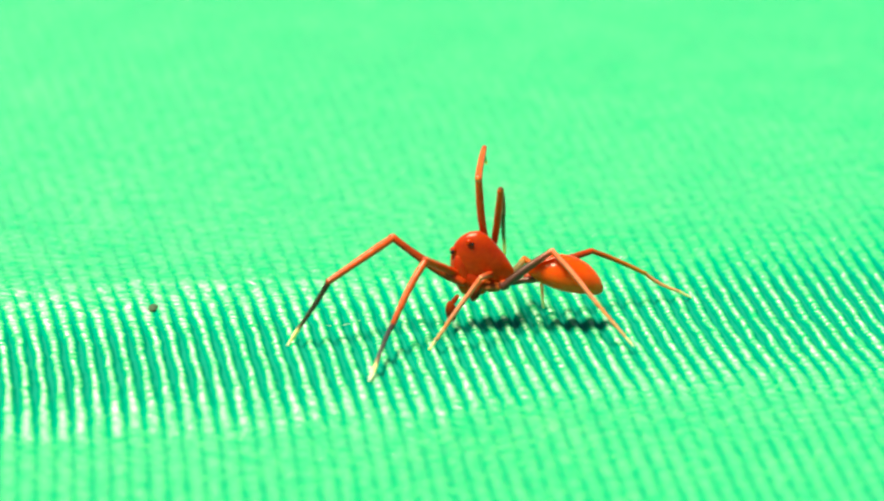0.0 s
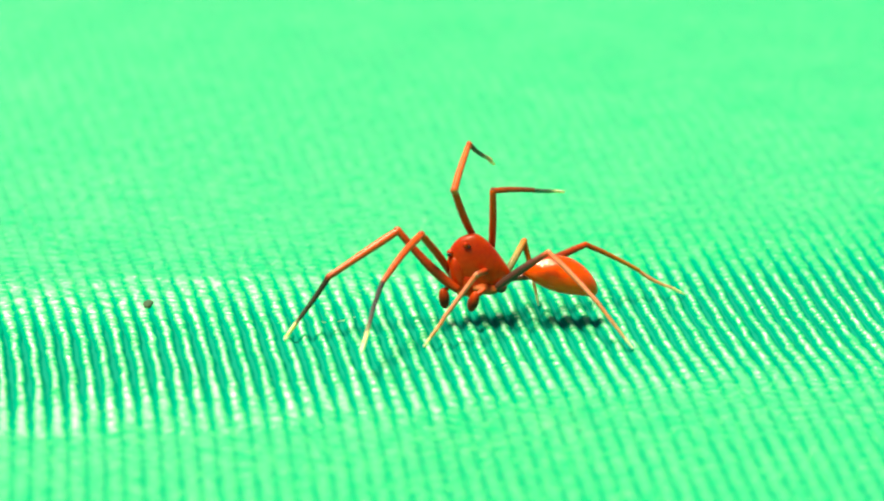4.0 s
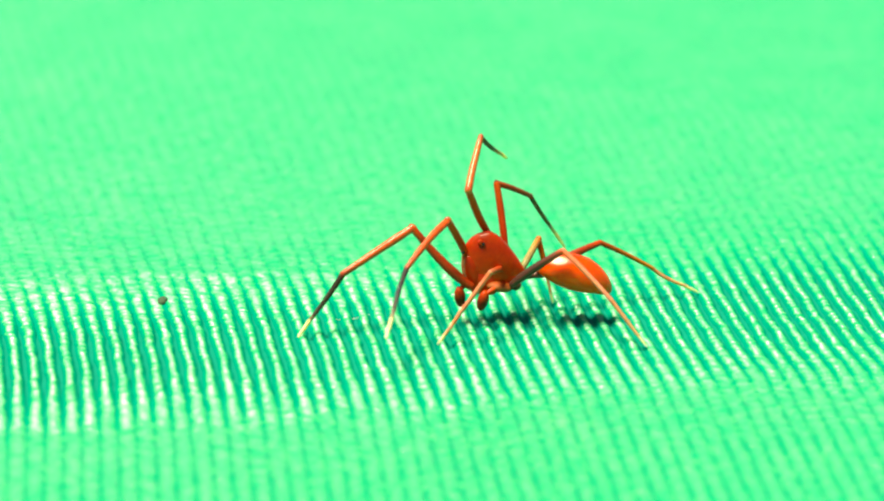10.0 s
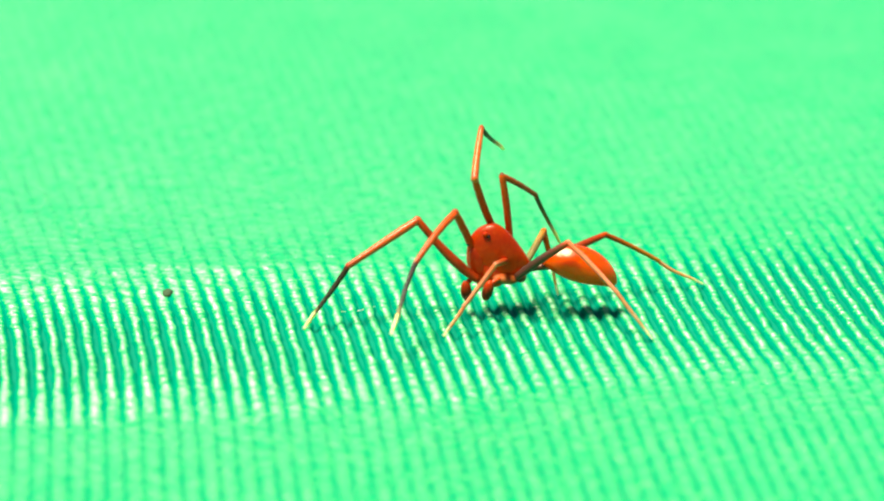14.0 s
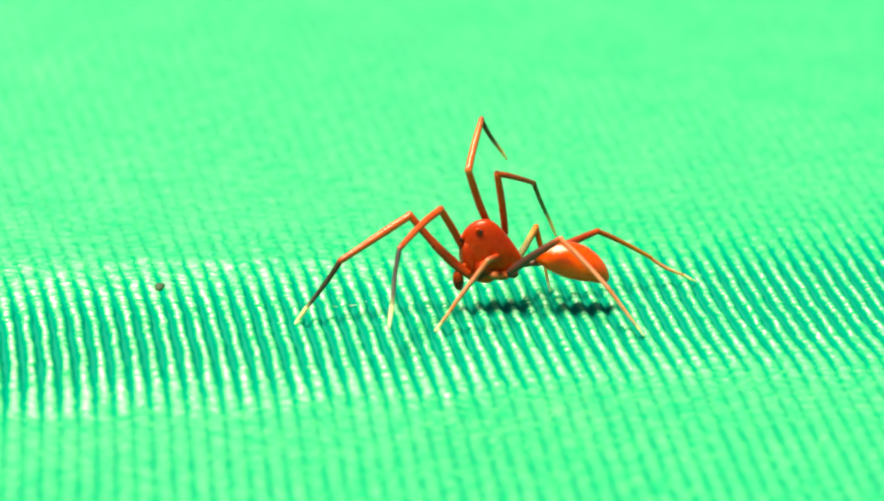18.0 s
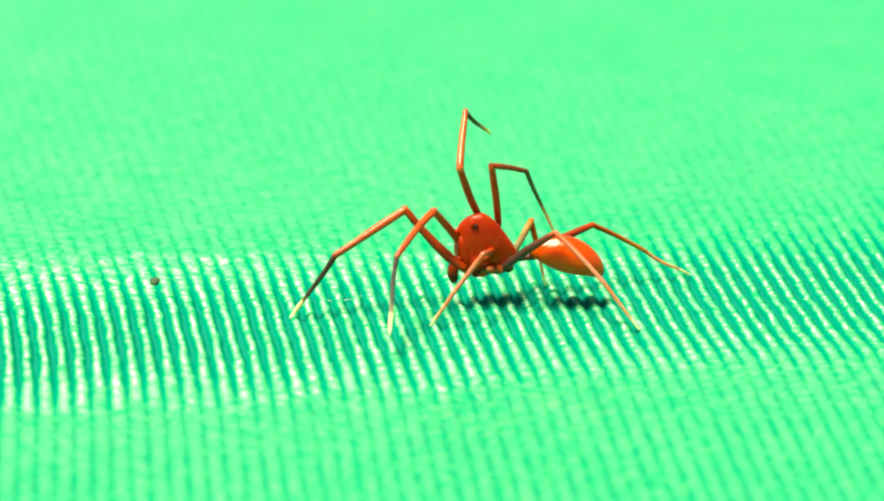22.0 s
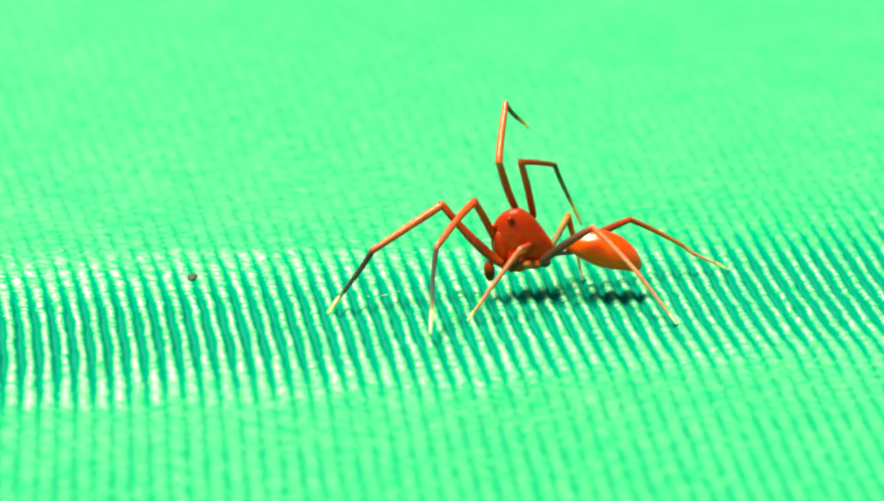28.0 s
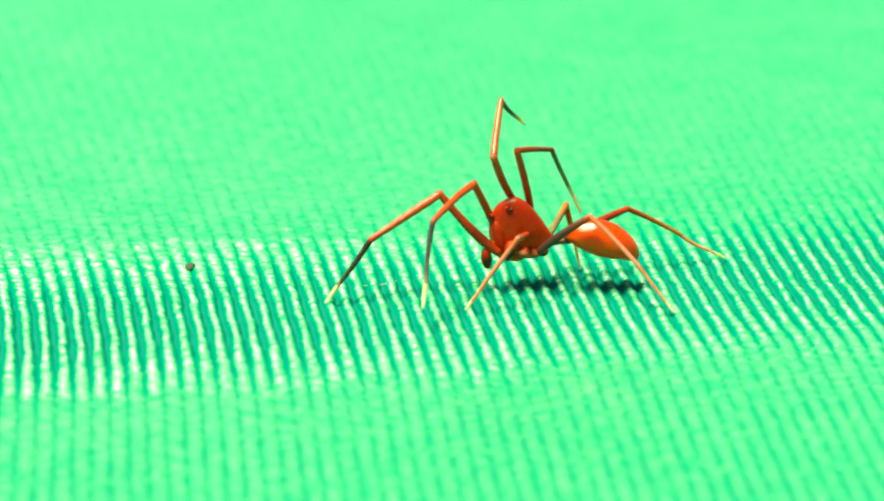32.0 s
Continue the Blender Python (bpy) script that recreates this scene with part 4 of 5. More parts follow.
    walk(bent_leg[2], [
        (0, mm(0.283, 0.634, 1.053, -165.6, 12.7, -62.5)),
        (0.5, mm(0.216, 0.327, 0.949, -157.6, 27.5, -57.3)),
        (1, mm(0.248, 0.479, 0.991, -160.3, 26, -58.9)),
        (1.5, mm(0.122, 0.536, 0.995, -148, 45.6, -47.5)),
        (2, mm(0.323, 0.254, 0.953, -163.6, 30.4, -60.4)),
        (2.4, mm(0.287, 1.004, 1.268, -161.2, 22.3, -62.9)),
        (2.5, mm(0.387, 1.239, 1.52, -145.9, 15.6, -64.3)),
        (2.6, mm(0.581, 1.353, 1.783, -122, 30.2, -48.7)),
        (2.7, mm(0.97, 1.199, 1.927, -120.6, 32, -46.7)),
        (2.8, mm(1.18, 1.178, 2.699, -94.2, 43.5, -33.2)),
        (3, mm(1.212, 0.998, 3.148, -74, 51.8, -11.3)),
        (3.2, mm(1.218, 1.112, 2.297, -105, 40.3, -39.3)),
        (3.5, mm(1.587, 0.376, 2.207, -125.4, 26.4, -51.7)),
        (5.5, mm(1.105, 1.127, 3.125, -82, 39.9, -25)),
        (5.7, mm(1.252, 1.108, 2.573, -101.9, 33.5, -39.7)),
        (5.9, mm(1.396, 0.864, 2.257, -114.7, 25.4, -46.7)),
        (6, mm(1.108, 0.88, 1.684, -130.6, 15.9, -53.1)),
        (6.1, mm(1.5, 0.126, 1.846, -131.2, 3.4, -56.8)),
        (6.2, mm(1.399, 0.07, 1.662, -137.7, 0.2, -59.8)),
        (7, mm(1.379, 0.11, 1.635, -141.3, 2.4, -62)),
        (7.5, mm(1.402, 0.212, 1.688, -140.6, -2.9, -62.8)),
        (7.7, mm(1.365, 0.731, 1.943, -133.1, 29.6, -57.5)),
        (8, mm(1.234, 0.951, 1.968, -139.4, 27, -66.4)),
        (8.5, mm(1.323, 0.836, 1.986, -135.3, 35.8, -58.9)),
        (9, mm(1.335, 0.661, 1.815, -143.3, 37.1, -67.7)),
        (9.5, mm(1.295, 0.777, 1.857, -146.3, 41.5, -64.7)),
        (10, mm(1.23, 0.93, 1.928, -149.9, 28.6, -74.3)),
        (11, mm(1.26, 0.479, 1.585, -151.3, 12.3, -72.2)),
        (12, mm(1.298, 0.453, 1.622, -151.7, 14.4, -72.4)),
        (13, mm(1.161, 0.439, 1.454, -161.8, 11.9, -72.2)),
        (14, mm(1.182, 0.475, 1.491, -158.7, 16.5, -71.1)),
        (14.5, mm(1.231, 0.863, 1.843, -149.9, 12.8, -72.9)),
        (16.5, mm(1.19, 0.78, 1.696, -172.5, -1.6, -73.9)),
        (17, mm(1.136, 0.983, 1.841, -167.7, -12.4, -79.3)),
        (18, mm(1.336, 0.537, 1.725, -164.9, 8.4, -72)),
        (19, mm(1.192, 0.149, 1.411, -168.8, 21.5, -69.4)),
        (20, mm(1.186, 0.149, 1.405, -169.5, 16.8, -70)),
        (21, mm(1.18, 0.965, 1.887, -167.4, -18.4, -80.8)),
        (22, mm(1.298, 0.721, 1.806, -164.4, -2.9, -75.5)),
        (23, mm(1.389, 0.333, 1.705, -162.4, 14.6, -70)),
        (24, mm(1.188, 1.033, 2.011, -164.3, 11.5, -73.2)),
        (25, mm(1.283, 0.951, 2.079, -170.5, -17.1, -79.5)),
        (25.5, mm(1.318, 0.951, 2.183, -170.5, -14.7, -79.7)),
        (27.5, mm(1.406, -0.321, 1.727, -174.1, 4.9, -69.7)),
        (28, mm(1.185, 0.743, 1.658, -171.2, -8, -74.9)),
        (29, mm(1.284, 0.99, 2.167, -170.1, -7.6, -75.9)),
        (30, mm(1.28, 0.581, 1.669, -170.8, 6.5, -72.4)),
        (31, mm(1.261, 0.595, 1.651, -173, 4.5, -72.4)),
        (32, mm(1.254, 0.838, 1.853, -170.4, -12, -77.6))])
    walk(bent_leg[3], [
        (0, mm(0.534, 1.26, -0.894, -165.6, 12.7, -62.5)),
        (0.5, mm(0.402, 1.491, -0.741, -157.6, 27.5, -57.3)),
        (1, mm(0.405, 1.567, -0.751, -160.3, 26, -58.9)),
        (1.5, mm(0.083, 2.194, -0.227, -148, 45.6, -47.5)),
        (2, mm(0.336, 1.41, -0.752, -163.6, 30.4, -60.4)),
        (2.4, mm(0.541, 1.965, -0.536, -161.2, 22.3, -62.9)),
        (2.5, mm(1.228, 2.151, -0.124, -145.9, 15.6, -64.3)),
        (2.6, mm(1.532, 2.918, 0.838, -122, 30.2, -48.7)),
        (2.7, mm(1.879, 2.819, 1.039, -120.6, 32, -46.7)),
        (2.8, mm(2.218, 2.954, 2.589, -94.2, 43.5, -33.2)),
        (3, mm(2.037, 2.853, 3.499, -74, 51.8, -11.3)),
        (3.2, mm(2.21, 2.871, 1.89, -105, 40.3, -39.3)),
        (3.5, mm(2.575, 1.834, 1.138, -125.4, 26.4, -51.7)),
        (5.5, mm(2.133, 2.898, 3.346, -82, 39.9, -25)),
        (5.7, mm(2.36, 2.809, 2.22, -101.9, 33.5, -39.7)),
        (5.9, mm(2.506, 2.416, 1.48, -114.7, 25.4, -46.7)),
        (6, mm(2.139, 2.111, 0.393, -130.6, 15.9, -53.1)),
        (6.1, mm(2.752, 1.042, 0.49, -131.2, 3.4, -56.8)),
        (6.2, mm(2.596, 0.772, 0.139, -137.7, 0.2, -59.8)),
        (7, mm(2.487, 0.773, 0.029, -141.3, 2.4, -62)),
        (7.5, mm(2.601, 0.737, 0.097, -140.6, -2.9, -62.8)),
        (7.7, mm(2.26, 2.127, 0.721, -133.1, 29.6, -57.5)),
        (8, mm(2.18, 2.137, 0.574, -139.4, 27, -66.4)),
        (8.5, mm(2.122, 2.318, 0.799, -135.3, 35.8, -58.9)),
        (9, mm(2.096, 2.049, 0.498, -143.3, 37.1, -67.7)),
        (9.5, mm(1.842, 2.293, 0.573, -146.3, 41.5, -64.7)),
        (10, mm(1.993, 2.031, 0.363, -149.9, 28.6, -74.3)),
        (11, mm(2.086, 1.149, -0.179, -151.3, 12.3, -72.2)),
        (12, mm(2.091, 1.178, -0.135, -151.7, 14.4, -72.4)),
        (13, mm(1.65, 1.022, -0.461, -161.8, 11.9, -72.2)),
        (14, mm(1.713, 1.235, -0.349, -158.7, 16.5, -71.1)),
        (14.5, mm(2.104, 1.545, 0.106, -149.9, 12.8, -72.9)),
        (16.5, mm(1.464, 0.8, -0.345, -172.5, -1.6, -73.9)),
        (17, mm(1.649, 0.64, -0.125, -167.7, -12.4, -79.3)),
        (18, mm(1.755, 0.98, -0.243, -164.9, 8.4, -72)),
        (19, mm(1.305, 0.982, -0.47, -168.8, 21.5, -69.4)),
        (20, mm(1.337, 0.828, -0.534, -169.5, 16.8, -70)),
        (21, mm(1.726, 0.409, -0.02, -167.4, -18.4, -80.8)),
        (22, mm(1.86, 0.764, -0.176, -164.4, -2.9, -75.5)),
        (23, mm(1.805, 1.011, -0.195, -162.4, 14.6, -70)),
        (24, mm(1.605, 1.574, 0.068, -164.3, 11.5, -73.2)),
        (25, mm(1.727, 0.427, 0.137, -170.5, -17.1, -79.5)),
        (25.5, mm(1.746, 0.506, 0.218, -170.5, -14.7, -79.7)),
        (27.5, mm(1.542, -0.086, -0.315, -174.1, 4.9, -69.7)),
        (28, mm(1.565, 0.55, -0.358, -171.2, -8, -74.9)),
        (29, mm(1.694, 0.815, 0.155, -170.1, -7.6, -75.9)),
        (30, mm(1.525, 0.902, -0.351, -170.8, 6.5, -72.4)),
        (31, mm(1.451, 0.824, -0.387, -173, 4.5, -72.4)),
        (32, mm(1.68, 0.5, -0.134, -170.4, -12, -77.6))])
    walk(reaching_leg[0], [
        (0, mm(-1.914, -0.44, 1.795, 49, -37.4, -17.5)),
        (0.2, mm(-2.045, -0.367, 2.007, 40.6, -29.9, -9.8)),
        (0.4, mm(-2.176, -0.294, 2.218, 19.5, -12.3, -0.3)),
        (0.5, mm(-2.242, -0.257, 2.324, 16.9, -12.9, -0.9)),
        (1, mm(-2.169, -0.335, 2.099, 14.8, -22.1, -5.1)),
        (1.2, mm(-2.167, -0.364, 2.014, 28, -19, -2.7)),
        (1.4, mm(-2.164, -0.393, 1.929, 29.2, -21.6, -4.1)),
        (1.5, mm(-2.163, -0.408, 1.886, 28.2, -28.4, -8.2)),
        (1.6, mm(-2.114, -0.4, 1.909, 49.9, -40.7, -21)),
        (1.8, mm(-2.015, -0.385, 1.953, 41.5, -39, -17.6)),
        (2, mm(-1.916, -0.37, 1.998, 44.6, -37.4, -16.7)),
        (2.4, mm(-2.088, -0.414, 1.869, 23.7, -26.6, -7.1)),
        (2.5, mm(-2.13, -0.425, 1.837, 54.3, -36.3, -17.3)),
        (2.6, mm(-2.085, -0.428, 1.828, 68.9, -30.6, -12.6)),
        (2.7, mm(-2.039, -0.431, 1.819, 82.8, -46.1, -42)),
        (2.8, mm(-1.994, -0.435, 1.81, 55.7, -41.8, -23.8)),
        (3, mm(-1.902, -0.441, 1.792, 51.6, -42.9, -23.8)),
        (3.2, mm(-2.06, -0.413, 1.872, 37.1, -35.1, -13.6)),
        (3.5, mm(-2.296, -0.371, 1.994, 29.4, -25.6, -6.5)),
        (5.5, mm(-2.351, -0.468, 1.713, 38.8, -29.6, -9.5)),
        (6, mm(-2.181, -0.415, 1.866, 29.4, -27.7, -7.8)),
        (7, mm(-2.14, -0.389, 1.943, 28.9, -27.2, -7.5)),
        (8, mm(-2.141, -0.414, 1.869, 28, -25.7, -6.5)),
        (9, mm(-2.099, -0.3, 2.201, 29.2, -22.5, -4.6)),
        (10, mm(-2.063, -0.33, 2.112, 23.9, -21, -4.1)),
        (11, mm(-2.099, -0.332, 2.106, 25.1, -19.7, -3.3)),
        (12, mm(-2.088, -0.338, 2.09, 25.6, -20.3, -3.6)),
        (13, mm(-2.103, -0.35, 2.056, 24.5, -19.3, -3.1)),
        (14, mm(-2.046, -0.359, 2.029, 21.3, -19.3, -3.4)),
        (14.5, mm(-2.113, -0.49, 1.649, 25.9, -26.9, -7.3)),
        (16.5, mm(-2.32, -0.332, 2.107, 15.5, -11.7, -0.6)),
        (17, mm(-2.099, -0.339, 2.087, 11.3, -16, -2.9)),
        (18, mm(-2.113, -0.378, 1.974, 18.9, -23.8, -5.7)),
        (19, mm(-2.03, -0.355, 2.04, 18.1, -21.7, -4.7)),
        (20, mm(-2.054, -0.34, 2.083, 19.6, -22.4, -5)),
        (21, mm(-2.099, -0.308, 2.177, 27.2, -23, -5)),
        (22, mm(-2.058, -0.347, 2.064, 31.1, -27.6, -7.8)),
        (23, mm(-2.051, -0.321, 2.139, 24.4, -24.1, -5.7)),
        (24, mm(-2.084, -0.345, 2.07, 21.7, -22.9, -5.1)),
        (25, mm(-2.119, -0.308, 2.178, 26.3, -20.9, -3.9)),
        (25.5, mm(-2.251, -0.373, 1.987, 21.7, -18.6, -3)),
        (27.5, mm(-2.189, -0.381, 1.964, 20.5, -21.8, -4.6)),
        (28, mm(-2.12, -0.409, 1.883, 20.2, -22.2, -4.8)),
        (29, mm(-2.186, -0.291, 2.228, 25.2, -19.7, -3.3)),
        (30, mm(-2.061, -0.386, 1.951, 16, -22, -5)),
        (31, mm(-2.118, -0.365, 2.012, 18.2, -21, -4.4)),
        (32, mm(-2.097, -0.367, 2.007, 15.6, -20.9, -4.5))])
    walk(reaching_leg[1], [
        (0, mm(0, -0, 2.464, 75.2, -28.9, -34.3)),
        (0.2, mm(-0, 0, 2.464, 71.5, -32.8, -29.6)),
        (0.4, mm(-0, 0, 2.464, 61.5, -36.1, -25.9)),
        (0.5, mm(-0, 0, 2.464, 58.4, -32, -20.2)),
        (1, mm(0, 0, 2.464, 49.1, -17.2, -11.4)),
        (1.2, mm(-0, -0, 2.464, 34.4, -26.7, -12.8)),
        (1.4, mm(0, 0, 2.464, 37.6, -29.5, -19)),
        (1.5, mm(-0, -0, 2.464, 59.3, -21.7, -16.5)),
        (1.6, mm(-0, 0, 2.464, 64.5, -23.5, -29.7)),
        (1.8, mm(0, 0, 2.464, 85.5, -28.6, -54.9)),
        (2, mm(-0, -0, 2.464, 60.9, -24.4, -26.6)),
        (2.4, mm(0, -0, 2.464, 71, -26.1, -29)),
        (2.5, mm(0, -0, 2.464, 27.6, -12.4, -6.8)),
        (2.6, mm(0, 0, 2.464, 5.9, -19.6, 0.7)),
        (2.7, mm(0, -0, 2.464, 29, -3.6, -11.7)),
        (2.8, mm(-0, 0, 2.464, 45.9, -11.5, -12.8)),
        (3, mm(-0, 0, 2.464, 53.9, -22.3, -29.7)),
        (3.2, mm(-0, -0, 2.464, 64.5, -21.4, -22.7)),
        (3.5, mm(0, 0, 2.464, 73.7, -30.1, -27.5)),
        (5.5, mm(0, 0, 2.464, 59.2, -25.4, -15.2)),
        (6, mm(0, 0, 2.464, 73.7, -27.7, -27.2)),
        (7, mm(0, 0, 2.464, 77.2, -28.9, -30.5)),
        (8, mm(0, 0, 2.464, 80.3, -30.5, -33.3)),
        (9, mm(0, 0, 2.464, 80.8, -34.7, -33.7)),
        (10, mm(-0, 0, 2.464, 82, -32.8, -33.8)),
        (11, mm(-0, 0, 2.464, 83.1, -34.9, -34.9)),
        (12, mm(0, 0, 2.464, 84.6, -34.9, -36.5)),
        (13, mm(0, -0, 2.464, 90.8, -35.3, -41.4)),
        (14, mm(-0, -0, 2.464, 88.1, -32.9, -36.3)),
        (14.5, mm(0, -0, 2.464, 67.5, -25.1, -23)),
        (16.5, mm(-0, -0, 2.464, 87, -36.1, -32.7)),
        (17, mm(0, 0, 2.464, 89.2, -29.6, -35.1)),
        (18, mm(0, 0, 2.464, 76.6, -25.8, -27.3)),
        (19, mm(-0, 0, 2.464, 82.4, -28.3, -32.4)),
        (20, mm(0, 0, 2.464, 79.4, -28.1, -29.8)),
        (21, mm(-0, -0, 2.464, 62.8, -29.5, -21.7)),
        (22, mm(-0, 0, 2.464, 69.6, -27.3, -22.6)),
        (23, mm(-0, 0, 2.464, 78.4, -29, -28.2)),
        (24, mm(0, -0, 2.464, 77.9, -28.5, -27.9)),
        (25, mm(0, 0, 2.464, 72.6, -32.7, -25.6)),
        (25.5, mm(0, -0, 2.464, 77.7, -32.6, -26.4)),
        (27.5, mm(0, 0, 2.464, 77.7, -28.6, -26.1)),
        (28, mm(0, 0, 2.464, 83.9, -28.9, -31.3)),
        (29, mm(0, -0, 2.464, 69.4, -32.5, -23.4)),
        (30, mm(0, 0, 2.464, 80.6, -26.5, -30.2)),
        (31, mm(-0, 0, 2.464, 79.2, -28.4, -28.2)),
        (32, mm(-0, -0, 2.464, 79.7, -27.1, -28.8))])
    walk(reaching_leg[2], [
        (0, mm(-1.82, -2.055, 3.093, 55.4, 13.5, -18.8)),
        (0.2, mm(-1.739, -2.084, 3.214, 54.3, 7.5, -13.4)),
        (0.4, mm(-1.795, -1.88, 3.547, 69.5, -9.7, -26.1)),
        (0.5, mm(-1.56, -1.984, 3.714, 72.6, -7.2, -21.1)),
        (1, mm(-0.954, -1.978, 4.227, 68.6, 3.2, -19.9)),
        (1.2, mm(-1.371, -1.321, 4.539, 56.6, -5.8, -22.4)),
        (1.4, mm(-1.599, -1.266, 4.405, 53, -2.3, -19.2)),
        (1.5, mm(-1.198, -2.172, 3.798, 56.8, 4.3, -23.7)),
        (1.6, mm(-1.68, -1.967, 3.576, 56.8, 19.5, -16.9)),
        (1.8, mm(-2.358, -1.528, 2.659, 63.8, 18, -15.9)),
        (2, mm(-1.608, -1.947, 3.71, 70.5, 12.2, -23.3)),
        (2.4, mm(-1.645, -2.132, 3.288, 64.1, 4.4, -22.8)),
        (2.5, mm(-0.684, -1.234, 4.901, 23.2, 12.6, -18.5)),
        (2.6, mm(-0.936, -0.303, 5.103, 15.9, -3.7, -19.7)),
        (2.7, mm(-0.426, -1.305, 4.923, 22.3, 18.7, -32.3)),
        (2.8, mm(-0.829, -1.885, 4.385, 52, 12.1, -30.6)),
        (3, mm(-1.674, -1.665, 3.999, 40.2, 21.9, -19.4)),
        (3.2, mm(-1.388, -2.176, 3.591, 70.2, 11.7, -20.3)),
        (3.5, mm(-1.601, -2.213, 3.149, 85.6, 2.5, -20.2)),
        (5.5, mm(-1.232, -2.172, 3.765, 76.1, 4.5, -19.8)),
        (6, mm(-1.562, -2.236, 3.164, 85.3, 5.4, -16.1)),
        (7, mm(-1.655, -2.211, 3.011, 86.4, 4.7, -18.3)),
        (8, mm(-1.727, -2.186, 2.873, 90.2, 3.2, -18.4)),
        (9, mm(-1.757, -2.169, 2.835, 86.8, -0.8, -18.1)),
        (10, mm(-1.725, -2.201, 2.792, 91.1, -0.8, -18.7)),
        (11, mm(-1.758, -2.182, 2.743, 87.9, -2.7, -21.2)),
        (12, mm(-1.788, -2.164, 2.683, 82.9, -2.3, -19.8)),
        (13, mm(-1.847, -2.126, 2.432, 86.9, -2.8, -17.1)),
        (14, mm(-1.706, -2.239, 2.541, 95.9, -1.5, -22.3)),
        (14.5, mm(-1.438, -2.215, 3.441, 83.4, 5, -21.5)),
        (16.5, mm(-1.593, -2.319, 2.584, 117.1, -7.4, -20.2)),
        (17, mm(-1.633, -2.294, 2.497, 122.8, -0.6, -21.1)),
        (18, mm(-1.511, -2.302, 3.053, 106.5, 3.6, -15.7)),
        (19, mm(-1.643, -2.263, 2.791, 109.2, 1.5, -15.6)),
        (20, mm(-1.588, -2.28, 2.921, 108.1, 1.9, -16.5)),
        (21, mm(-1.517, -2.091, 3.586, 95.1, 0.4, -16.1)),
        (22, mm(-1.43, -2.264, 3.336, 92.8, 4.8, -13.5)),
        (23, mm(-1.547, -2.3, 2.96, 104.8, 2.3, -15.6)),
        (24, mm(-1.537, -2.302, 2.981, 104.1, 1.6, -14.7)),
        (25, mm(-1.57, -2.228, 3.171, 100.9, -1.8, -15.5)),
        (25.5, mm(-1.512, -2.321, 2.97, 104.5, -3.2, -14.9)),
        (27.5, mm(-1.469, -2.344, 2.99, 99.8, 0.6, -11.5)),
        (28, mm(-1.578, -2.318, 2.724, 113.1, 1.5, -16.8)),
        (29, mm(-1.537, -2.207, 3.299, 105.5, -2.6, -18.3)),
        (30, mm(-1.574, -2.298, 2.878, 115.4, 2.8, -17.2)),
        (31, mm(-1.53, -2.318, 2.928, 111.2, 0.8, -16.1)),
        (32, mm(-1.535, -2.318, 2.914, 119, 2.6, -20))])
